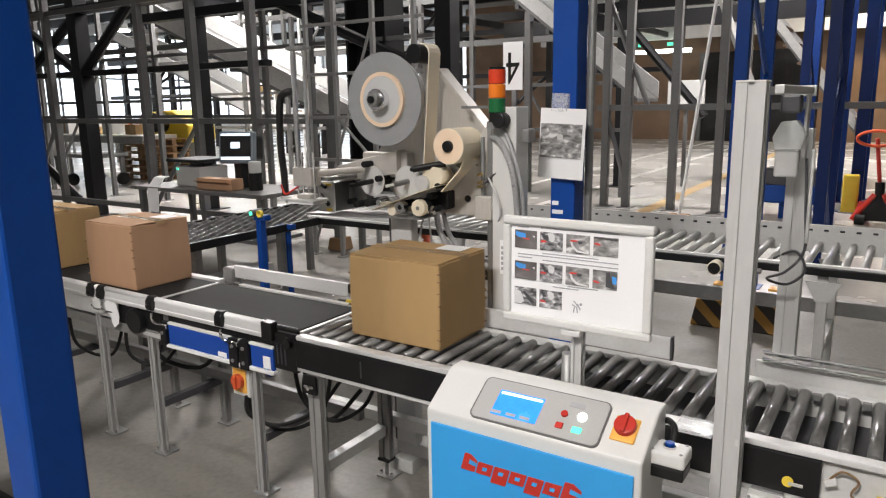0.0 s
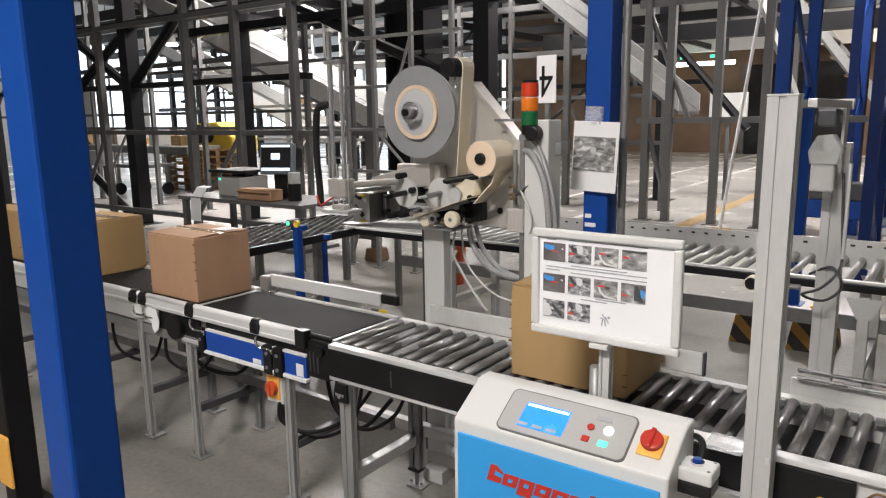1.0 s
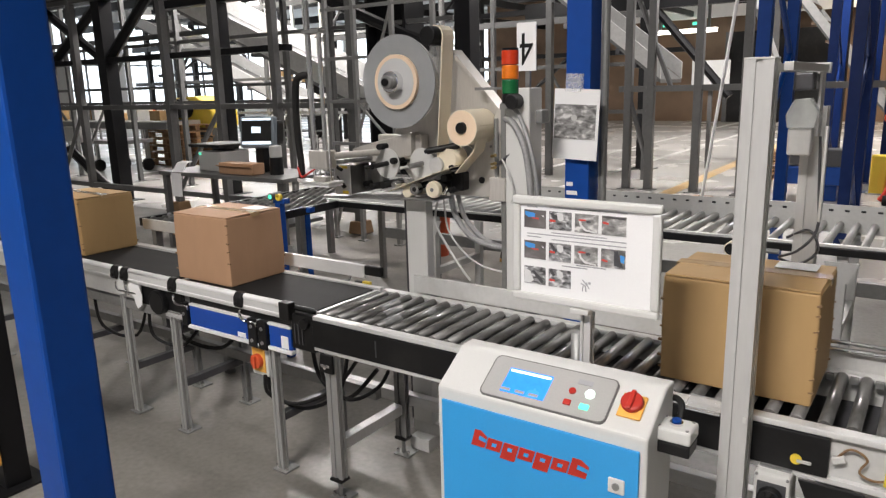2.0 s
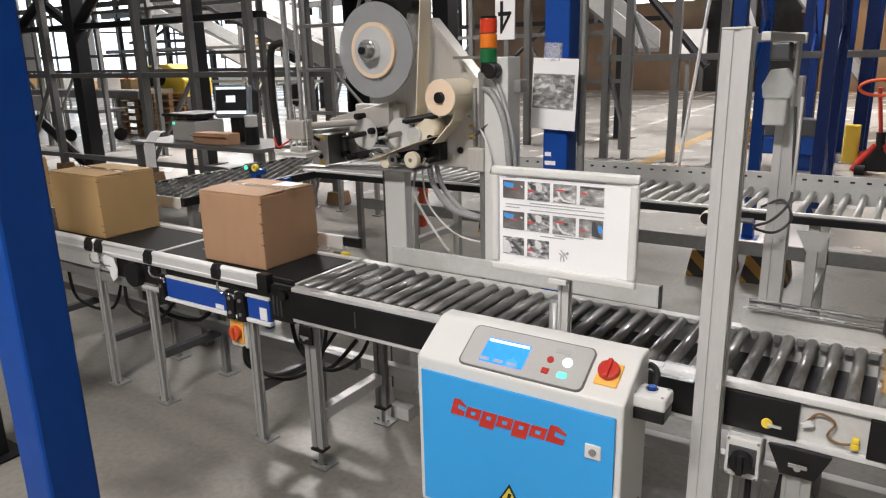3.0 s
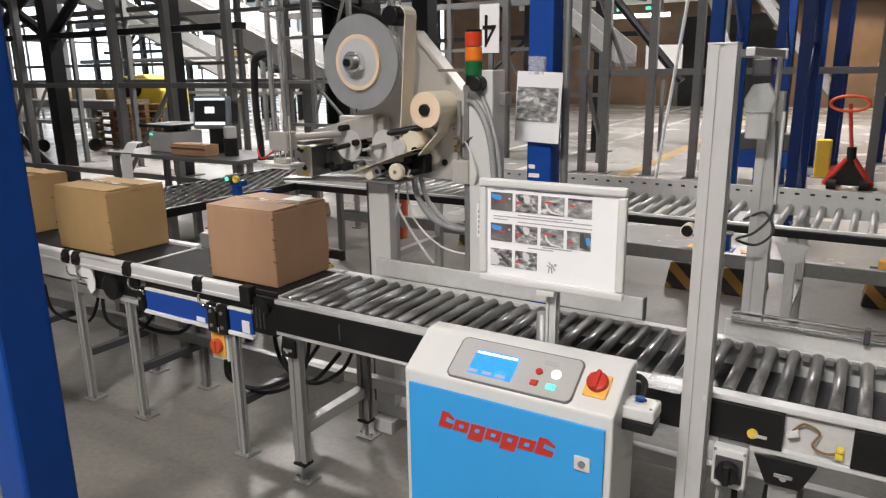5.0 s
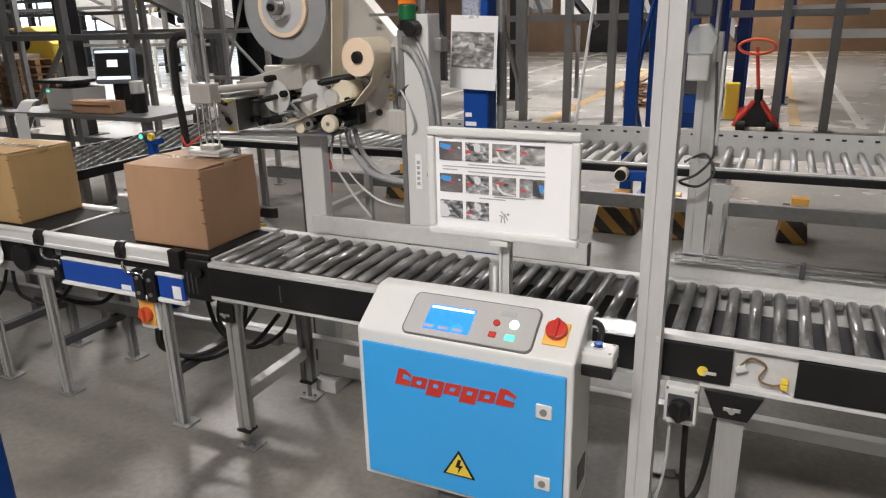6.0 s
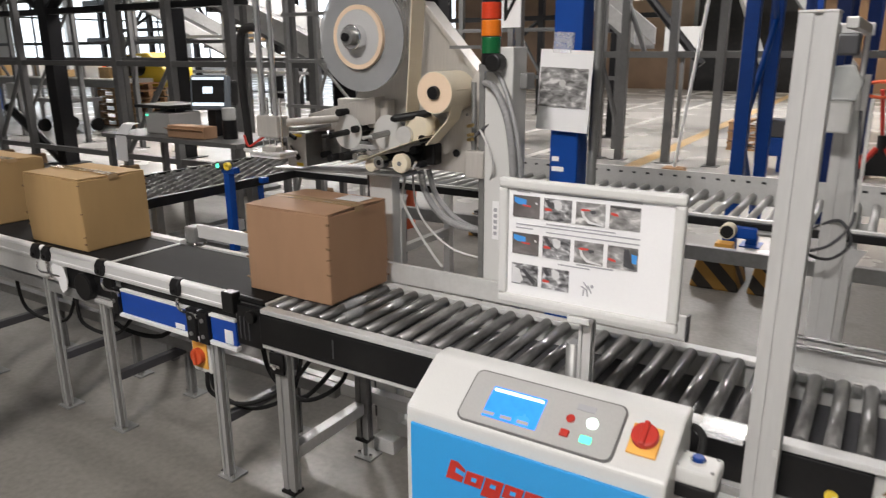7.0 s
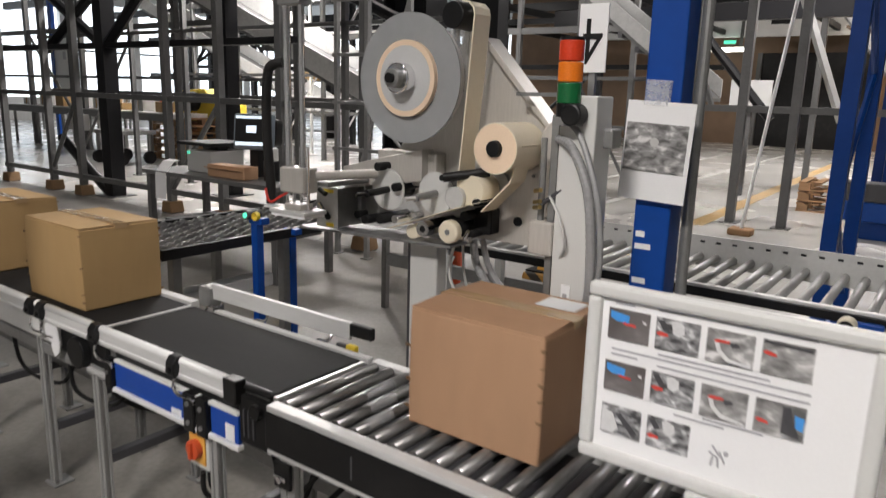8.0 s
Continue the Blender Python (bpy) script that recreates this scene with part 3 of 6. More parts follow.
for x in (-4.3, -3.49, -2.85, -2.455, -1.795):
    top = 0.61 if x < -2.6 else 0.57
    support_leg(x, 1.965, top, bc)
    support_leg(x, 2.33, top, bc)
    part("cross_bar", box(x - 0.018, x + 0.018, 1.985, 2.308, 0.22, 0.255, 0.003), M_DARKGREY, bc)
part("long_beam", box(-5.5, -1.52, 2.265, 2.3, 0.26, 0.31, 0.003), M_STEEL, bc)
part("under_beam", box(-5.5, -2.4, 1.955, 1.99, 0.55, 0.595, 0.003), M_STEEL, bc)
sw = part("switch_box", box(-1.942, -1.842, 1.968, 2.01, 0.402, 0.54, 0.006), M_WHITE, bc, "white isolator switch box")
part("switch_plate", box(-1.93, -1.854, 1.962, 1.968, 0.42, 0.522, 0.003), M_AMBERPLATE, sw, "yellow switch plate")
part("switch_knob", rod((-1.893, 1.964, 0.47), (-1.893, 1.942, 0.47), 0.031, 22, bevel=0.004, bm=box(-1.901, -1.885, 1.932, 1.948, 0.442, 0.498, 0.004)), M_ORANGERED, sw, "red rotary knob")
part("switch_bracket", box(-1.841, -1.814, 1.985, 1.993, 0.45, 0.5, 0.001), M_STEEL, sw)
for pts, r in (([(-1.82, 1.93, 0.43), (-1.83, 1.95, 0.34), (-1.74, 2.02, 0.29), (-1.6, 2.1, 0.36), (-1.5, 2.15, 0.5)], 0.008),
               ([(-1.85, 1.98, 0.45), (-1.87, 2.0, 0.32), (-1.75, 2.06, 0.25), (-1.6, 2.12, 0.33), (-1.55, 2.14, 0.52)], 0.008),
               ([(-1.6, 2.05, 0.56), (-1.62, 2.06, 0.42), (-1.52, 2.1, 0.33), (-1.4, 2.16, 0.4), (-1.35, 2.2, 0.55)], 0.008),
               ([(-1.72, 2.1, 0.56), (-1.7, 2.12, 0.38), (-1.58, 2.15, 0.3), (-1.45, 2.2, 0.44)], 0.009),
               ([(-2.66, 1.97, 0.6), (-2.7, 2.0, 0.42), (-2.6, 2.08, 0.36), (-2.5, 2.12, 0.46)], 0.008),
               ([(-2.55, 2.06, 0.6), (-2.62, 2.1, 0.4), (-2.45, 2.2, 0.34), (-2.3, 2.24, 0.5)], 0.01),
               ([(-3.2, 2.0, 0.6), (-3.25, 2.05, 0.36), (-3.05, 2.12, 0.32), (-2.95, 2.15, 0.55)], 0.008)):
    part("cable", pipe(pts, r), M_RUBBER, bc)
# rear side guide
sg = thing("side_guide", "aluminium side guide bar on bent rods behind the belt", "guide rail", (-2.0, 2.4, 0.7))
part("bar", box(-2.39, -1.665, 2.39, 2.408, 0.752, 0.812, 0.004), M_ALU_X, sg)
part("end_block", box(-1.664, -1.57, 2.388, 2.412, 0.768, 0.812, 0.006), M_BLACK, sg, "black plastic end block")
for x in (-2.36, -2.1, -1.78):
    part("bent_rod", pipe([(x, 2.34, 0.72), (x, 2.36, 0.735), (x + 0.03, 2.38, 0.735), (x + 0.03, 2.4, 0.76)], 0.006, 8), M_CHROME, sg)
part("hinge_clamp", box(-2.45, -2.38, 2.37, 2.43, 0.72, 0.80, 0.01), M_STEEL, sg)
sp = part("photo_sensor", box(-1.655, -1.615, 2.362, 2.382, 0.728, 0.748, 0.003), M_YELLOW, sg, "small yellow sensor")
part("sensor_cap", box(-1.7, -1.656, 2.364, 2.38, 0.731, 0.745, 0.003), M_DARKGREY, sp)

# ---- second isolator below the roller conveyor ----
s2 = thing("switch_box", "white isolator box with a black knob below the roller conveyor", "switch", (0.09, 1.89, 0.51))
part("enclosure", box(0.054, 0.136, 1.87, 1.915, 0.505, 0.615, 0.006), M_WHITE, s2)
part("plate", box(0.062, 0.128, 1.866, 1.87, 0.524, 0.594, 0.002), M_DARKGREY, s2)
part("knob", rod((0.095, 1.868, 0.558), (0.095, 1.842, 0.558), 0.029, 22, bevel=0.004, bm=box(0.087, 0.103, 1.828, 1.85, 0.532, 0.584, 0.004)), M_BLACK, s2, "black rotary knob")
for x, z in ((0.06, 0.609), (0.13, 0.609), (0.06, 0.511), (0.13, 0.511)):
    part("screw", rod((x, 1.871, z), (x, 1.8685, z), 0.004, 8), M_STEEL, s2)
part("mount", box(0.059, 0.132, 1.9, 1.93, 0.615, 0.62), M_STEEL, s2)
part("cable", pipe([(0.11, 1.9, 0.505), (0.115, 1.9, 0.3), (0.13, 1.92, 0.24), (0.16, 1.95, 0.3), (0.18, 1.98, 0.48)], 0.008), M_RUBBER, s2)
part("cable", pipe([(0.07, 1.9, 0.505), (0.065, 1.9, 0.34), (0.04, 1.92, 0.2), (0.0, 1.98, 0.05)], 0.004), M_LIGHTGREY, s2)

# ---- scanner arch: two slotted posts with an arm ----
ar = thing("scanner_arch", "tall slotted aluminium posts joined by an arm over the conveyor", "frame", (-0.02, 2.1, 0))
part("post", profile_post(0.006, 1.864, 0.0, 1.6, 0.062, 0.062), M_ALU, ar, "light aluminium post")
part("post", profile_post(0.048, 2.42, 0.0, 1.48, 0.06, 0.06), M_ALU, ar, "light aluminium post")
part("post_cap", box(-0.026, 0.038, 1.832, 1.896, 1.6005, 1.605, 0.001), M_LIGHTGREY, ar)
for x in (-0.01, 0.055):
    part("arm", box(x - 0.01, x + 0.01, 1.896, 2.46, 1.575, 1.595, 0.002), M_ALU, ar)
part("arm_end", box(-0.02, 0.07, 2.45, 2.47, 1.57, 1.6, 0.002), M_ALU, ar)
part("drop_plate", box(0.058, 0.066, 2.34, 2.4, 1.4, 1.575, 0.002), M_ALU, ar)
sc = part("scanner", box(0.0, 0.052, 2.3, 2.35, 1.525, 1.574, 0.006), M_DARKGREY, ar, "dark scanner head")
part("scanner_glass", prism([(-0.008, 1.425), (-0.014, 1.46), (0.006, 1.502), (0.046, 1.506), (0.07, 1.468), (0.06, 1.425)], "y", 2.3, 2.35, 0.004), M_SHROUD, sc, "clear faceted cover")
part("scanner_case", box(-0.006, 0.054, 2.31, 2.36, 1.35, 1.4245, 0.005), M_LIGHTGREY, sc, "pale scanner case")
part("strip_lamp", box(0.088, 0.096, 2.3, 2.32, 1.17, 1.43, 0.002), M_WHITE, ar)
part("cable", pipe([(0.07, 2.36, 1.4), (0.08, 2.35, 1.25), (0.09, 2.3, 1.15), (0.05, 2.28, 1.09), (0.0, 2.3, 1.06), (0.05, 2.34, 1.04), (0.09, 2.36, 1.08), (0.06, 2.38, 1.13), (0.0, 2.4, 1.1)], 0.004, 8), M_DARKGREY, ar)
part("post_mark", box(0.026, 0.034, 1.829, 1.8335, 0.752, 0.768), M_WHITE, ar)
for y in (1.872, 2.42):
    part("foot", box(-0.1, 0.06, y - 0.07, y + 0.07, 0, 0.01, 0.002), M_STEEL, ar)
part("tie", box(-0.02, 0.032, 1.895, 1.917, 0.62, 0.7, 0.001), M_STEEL, ar)

# ---- operator cabinet ----
CX0, CX1 = -0.703, -0.13
cb = thing("control_cabinet", "white control cabinet with a bright blue door and sloping panel", "cabinet", (-0.41, 1.63, 0))
part("body", prism([(1.568, 0.345), (1.568, 0.784), (1.684, 0.858), (1.7, 0.862), (1.745, 0.862), (1.745, 0.345)], "x", CX0, CX1, 0.006), M_WHITE, cb)
part("stand", box(-0.5, -0.32, 1.6, 1.72, 0.012, 0.346, 0.006), M_GREYPAINT, cb)
part("stand_foot", box(-0.62, -0.2, 1.57, 1.745, 0, 0.014, 0.003), M_GREYPAINT, cb)
dr = part("door", box(-0.685, -0.146, 1.5595, 1.567, 0.362, 0.752, 0.002), M_SKYBLUE, cb, "bright blue door")
for z in (0.655, 0.458):
    lk = part("lock", box(-0.216, -0.176, 1.5545, 1.56, z - 0.019, z + 0.019, 0.003), M_WHITE, dr, "white lock plate")
    part("keyhole", rod((-0.196, 1.555, z), (-0.196, 1.551, z), 0.009, 14), M_STEEL, lk)
# red wordmark as plain slanted blocks
sh = 0.28
lx, zb = -0.592, 0.648
for w, z0, z1 in ((0.04, 0.0, 0.046), (0.042, 0.0, 0.032), (0.042, -0.014, 0.032), (0.042, 0.0, 0.032), (0.042, -0.014, 0.032), (0.042, 0.0, 0.032), (0.046, 0.0, 0.046)):
    out = [(lx, z0), (lx + w, z0), (lx + w, min(z1, 0.032)), (lx + w * 0.45, z1), (lx, z1)]
    part("wordmark_block", prism([(x + sh * z, zb + z) for x, z in out], "y", 1.5575, 1.5593), M_RED, dr, "red slanted block of the wordmark")
    hole = [(lx + 0.015, 0.011), (lx + w - 0.014, 0.011), (lx + w - 0.014, 0.021), (lx + 0.015, 0.021)] if z1 < 0.04 else [(lx + 0.018, 0.02), (lx + w, 0.016), (lx + w, 0.026), (lx + 0.018, 0.032)]
    part("block_slot", prism([(x + sh * z, zb + z) for x, z in hole], "y", 1.5568, 1.5574), M_SKYBLUE, dr)
    lx += w + 0.004
wt = part("warning_sign", prism([(-0.462, 0.415), (-0.372, 0.415), (-0.417, 0.492)], "y", 1.5575, 1.5592), M_BLACK, dr, "yellow triangular voltage warning sign")
part("sign_face", prism([(-0.453, 0.4195), (-0.381, 0.4195), (-0.417, 0.4815)], "y", 1.5565, 1.5574), M_YELLOW, wt)
part("flash_mark", prism([(-0.418, 0.466), (-0.409, 0.466), (-0.414, 0.449), (-0.405, 0.449), (-0.419, 0.424), (-0.416, 0.442), (-0.426, 0.442)], "y", 1.5557, 1.5564), M_BLACK, wt)
part("side_vent", box(CX1 - 0.001, CX1 + 0.0025, 1.64, 1.71, 0.4, 0.47), M_DARKGREY, cb)
SL = math.atan2(0.858 - 0.784, 1.684 - 1.568)


def on_slope(x0, x1, s0, s1, h0, h1, bevel=0.0):
    """A block lying on the cabinet's sloping top: x, distance up the slope, height over it."""
    bm = box(x0, x1, s0, s1, h0, h1, bevel)
    m = Matrix.Translation((0, 1.568, 0.784)) @ Matrix.Rotation(SL, 4, "X")
    bmesh.ops.transform(bm, matrix=m, verts=bm.verts)
    return bm


def slope_rod(x, s, r, h0, h1, seg=22, bevel=0.0):
    bm = rod((x, s, h0), (x, s, h1), r, seg, bevel=bevel)
    m = Matrix.Translation((0, 1.568, 0.784)) @ Matrix.Rotation(SL, 4, "X")
    bmesh.ops.transform(bm, matrix=m, verts=bm.verts)
    return bm


def rounded_panel(x0, x1, s0, s1, r, h0, h1):
    """A thin plate with round corners on the sloping top."""
    out = []
    for cx, cy, a0 in ((x1 - r, s1 - r, 0), (x0 + r, s1 - r, 90), (x0 + r, s0 + r, 180), (x1 - r, s0 + r, 270)):
        out += [(cx + r * math.cos(radians(a0 + k * 15)), cy + r * math.sin(radians(a0 + k * 15))) for k in range(7)]
    bm = prism(out, "z", h0, h1)
    bmesh.ops.transform(bm, matrix=Matrix.Translation((0, 1.568, 0.784)) @ Matrix.Rotation(SL, 4, "X"), verts=bm.verts)
    return bm


rim = part("panel_rim", rounded_panel(-0.578, -0.236, 0.006, 0.134, 0.018, 0.0, 0.005), M_NOSE, cb)
kp = part("operator_panel", rounded_panel(-0.574, -0.24, 0.0095, 0.1305, 0.016, 0.003, 0.0065), M_KEYPAD, cb, "grey operator panel")
part("display", on_slope(-0.522, -0.4, 0.027, 0.1, 0.006, 0.0085), M_LCD, kp, "lit blue display")
part("display_header", on_slope(-0.518, -0.404, 0.089, 0.096, 0.0085, 0.0092), M_LCDW, kp)
for x in (-0.508, -0.468, -0.43):
    part("display_key", on_slope(x - 0.013, x + 0.013, 0.031, 0.039, 0.0085, 0.0092), M_KEYPAD, kp)
part("button", slope_rod(-0.339, 0.074, 0.009, 0.006, 0.011, bevel=0.001), M_RED, kp, "round red button")
part("button", on_slope(-0.35, -0.331, 0.032, 0.048, 0.006, 0.011, 0.002), M_RED, kp, "square red button")
part("button", slope_rod(-0.294, 0.075, 0.012, 0.006, 0.012, bevel=0.001), M_WHITELED, kp, "lit white button")
part("button", on_slope(-0.308, -0.284, 0.03, 0.046, 0.006, 0.011, 0.003), M_GREENLED, kp, "lit green button")
part("name_plate", on_slope(-0.335, -0.297, 0.098, 0.112, 0.006, 0.0078), M_TEXTBAR, kp)
ms = part("main_switch", on_slope(-0.219, -0.161, 0.04, 0.106, 0.0, 0.006, 0.003), M_AMBERPLATE, cb, "yellow main switch plate")
part("switch_knob", slope_rod(-0.19, 0.078, 0.026, 0.006, 0.022, 26, 0.004), M_RED, ms, "red rotary knob")
part("knob_grip", on_slope(-0.196, -0.184, 0.052, 0.104, 0.02, 0.03, 0.004), M_RED, ms)
eb = thing("push_button_box", "small white push-button box with a blue button", "switch", (-0.08, 1.68, 0.7))
part("base", box(-0.1155, -0.035, 1.635, 1.7, 0.705, 0.735, 0.004), M_BLACK, eb)
part("lid", box(-0.1155, -0.033, 1.632, 1.702, 0.736, 0.77, 0.006), M_WHITE, eb)
part("button_ring", rod((-0.075, 1.667, 0.769), (-0.075, 1.667, 0.776), 0.015, 20), M_CHROME, eb)
part("button", rod((-0.075, 1.667, 0.776), (-0.075, 1.667, 0.783), 0.011, 18, bevel=0.002), M_BLUE, eb, "dark blue button")
for dx, dy in ((-0.032, -0.026), (0.032, -0.026), (-0.032, 0.026), (0.032, 0.026)):
    part("screw", rod((-0.075 + dx, 1.667 + dy, 0.768), (-0.075 + dx, 1.667 + dy, 0.7715), 0.004, 8), M_STEEL, eb)
part("cable", pipe([(-0.08, 1.69, 0.745), (-0.08, 1.72, 0.79), (-0.1, 1.74, 0.8), (-0.125, 1.742, 0.79)], 0.008, 8), M_RUBBER, eb)
part("cover_plate", box(-0.13, -0.035, 1.86, 1.957, 0.7395, 0.7435, 0.001), M_FILM, rc, "clear plastic cover plate")

cb.location.x += 0.015
eb.location += Vector((-0.008, 0, 0.02))

# ---- instruction board ----
bd = thing("instruction_board", "white snap-frame board with printed photo instructions on a pole", "sign", (-0.365, 1.77, 0))
bx0, bx1, bz0, bz1, by = -0.561, -0.164, 0.998, 1.279, 1.757
part("sheet", box(bx0 + 0.018, bx1 - 0.018, by + 0.002, by + 0.01, bz0 + 0.018, bz1 - 0.018), M_PAPER, bd)
fr = bmesh.new()
for a in ((bx0, bx1, bz0, bz0 + 0.022), (bx0, bx1, bz1 - 0.022, bz1), (bx0, bx0 + 0.022, bz0 + 0.022, bz1 - 0.022), (bx1 - 0.022, bx1, bz0 + 0.022, bz1 - 0.022)):
    box(a[0], a[1], by - 0.008, by + 0.012, a[2], a[3], 0.006, bm=fr)
part("frame", fr, M_WHITE, bd, "white snap frame")
pw, ph = 0.062, 0.047


def print_mark(name, pts, x0, zt, depth, mat, parent):
    """A flat printed shape on a photograph; points from its upper left corner."""
    part(name, prism([(x0 + a, zt - b) for a, b in pts], "y", by - depth, by - depth + 0.0004), mat, parent)


M_PRINTBLUE = material("printed_blue", (0.06, 0.3, 0.72), 0.45, vary=0.1, grain=120, bump=0)
M_PRINTRED = material("printed_red", (0.62, 0.07, 0.055), 0.45, vary=0.08, grain=200, bump=0)
M_PRINTWHITE = material("printed_pale_grey", (0.66, 0.66, 0.66), 0.45, vary=0.12, grain=200, stain=40, bump=0)
M_PRINTDARK = material("printed_dark_grey", (0.06, 0.06, 0.065), 0.45, vary=0.2, grain=200, stain=40, bump=0)
for row, (zt, cnt) in enumerate(((1.243, 4), (1.161, 4), (1.092, 2))):
    for c in range(cnt):
        x0 = -0.528 + c * 0.0715
        kind_ = (M_PHOTODARK, M_PHOTO, M_PHOTOGREY, M_PHOTOGREY)[c] if row < 2 else M_PHOTO
        o = part("photo", box(x0, x0 + pw, by - 0.0002, by + 0.0024, zt - ph, zt), kind_, bd, "small printed photograph")
        if row < 2 and c == 0:
            print_mark("blue_patch", [(0.003, 0.004), (0.032, 0.008), (0.031, 0.019), (0.012, 0.019), (0.003, 0.014)], x0, zt, 0.0008, M_PRINTBLUE, o)
            print_mark("pale_spot", [(0.051, 0.012), (0.057, 0.0125), (0.0575, 0.017), (0.053, 0.016)], x0, zt, 0.0008, M_PRINTWHITE, o)
            print_mark("red_mark", [(0.021, 0.0205), (0.027, 0.0175), (0.0265, 0.0195), (0.042, 0.0195), (0.042, 0.0235), (0.0265, 0.0225)], x0, zt, 0.0014, M_PRINTRED, o)
        elif c == 1:
            print_mark("pale_spot", [(0.022, 0.004), (0.03, 0.002), (0.04, 0.006), (0.041, 0.018), (0.034, 0.024), (0.025, 0.02)], x0, zt, 0.0008, M_PRINTWHITE, o)
            print_mark("dark_patch", [(0.002, 0.004), (0.011, 0.003), (0.02, 0.016), (0.012, 0.019)], x0, zt, 0.0008, M_PRINTDARK, o)
            z = 0.024 if row < 2 else 0.03
            print_mark("red_mark", [(0.001, z), (0.006, z - 0.004), (0.018, z - 0.002), (0.019, z + 0.002), (0.006, z + 0.003)], x0, zt, 0.0014, M_PRINTRED, o)
        elif c == 2:
            print_mark("pale_arc", [(0.01, 0.017), (0.016, 0.016), (0.02, 0.028), (0.031, 0.038), (0.06, 0.043), (0.06, 0.046), (0.028, 0.043), (0.015, 0.031)], x0, zt, 0.0008, M_PRINTWHITE, o)
            print_mark("dark_spot", [(0.03, 0.016), (0.041, 0.015), (0.044, 0.02), (0.034, 0.023)], x0, zt, 0.0008, M_PRINTDARK, o)
            print_mark("red_mark", [(0.009, 0.0165), (0.014, 0.013), (0.031, 0.0135), (0.03, 0.017), (0.014, 0.018)], x0, zt, 0.0014, M_PRINTRED, o)
        elif c == 3:
            if row:
                print_mark("blue_patch", [(0.049, 0.012), (0.061, 0.014), (0.06, 0.032), (0.051, 0.03)], x0, zt, 0.0008, M_PRINTBLUE, o)
                print_mark("dark_patch", [(0.034, 0.004), (0.043, 0.002), (0.048, 0.02), (0.058, 0.044), (0.034, 0.04)], x0, zt, 0.0006, M_PRINTDARK, o)
            else:
                print_mark("dark_band", [(0.001, 0.001), (0.06, 0.002), (0.06, 0.007), (0.001, 0.004)], x0, zt, 0.0008, M_PRINTDARK, o)
            z = 0.014 + row * 0.012
            print_mark("red_mark", [(0.001, z + 0.003), (0.006, z), (0.018, z + 0.003), (0.018, z + 0.007), (0.007, z + 0.006)], x0, zt, 0.0014, M_PRINTRED, o)
        else:
            print_mark("pale_floor", [(0.001, 0.008), (0.018, 0.012), (0.028, 0.036), (0.02, 0.045), (0.001, 0.045)], x0, zt, 0.0008, M_PRINTWHITE, o)
            print_mark("dark_band", [(0.022, 0.012), (0.03, 0.01), (0.058, 0.036), (0.05, 0.042)], x0, zt, 0.0008, M_PRINTDARK, o)
for x0, x1, z in ((-0.46, -0.31, 1.263), (-0.52, -0.49, 1.25), (-0.455, -0.25, 1.2515), (-0.45, -0.3, 1.186), (-0.52, -0.25, 1.179), (-0.52, -0.48, 1.171), (-0.45, -0.25, 1.168), (-0.42, -0.35, 1.102), (-0.38, -0.3, 1.108)):
    part("text_line", box(x0, x1, by + 0.0005, by + 0.0023, z, z + 0.0025), M_TEXTBAR, bd)
ic = rod((-0.343, by, 1.067), (-0.343, by + 0.0023, 1.067), 0.0035, 10)
for a in ((-0.362, 1.074, -0.35, 1.06), (-0.366, 1.064, -0.354, 1.058), (-0.354, 1.06, -0.352, 1.044), (-0.36, 1.058, -0.362, 1.044), (-0.352, 1.068, -0.344, 1.052)):
    rod((a[0], by + 0.001, a[1]), (a[2], by + 0.001, a[3]), 0.0016, 6, bm=ic)
part("icon", ic, M_TEXTBAR, bd)
part("pole", profile_post(-0.358, 1.785, 0.6, 1.03, 0.028, 0.028), M_ALU, bd)
part("tube", rod((-0.395, 1.807, 0.6), (-0.395, 1.807, 0.915), 0.017, 18), M_STEEL, bd, smooth=True)
part("base_bracket", box(-0.42, -0.33, 1.746, 1.912, 0.6, 0.62, 0.002), M_STEEL, bd)
part("clip", box(-0.39, -0.34, 1.745, 1.775, 0.984, 0.9975, 0.002), M_WHITE, bd)

# ---- cardboard boxes ----
BD, BH = 0.305, 0.3


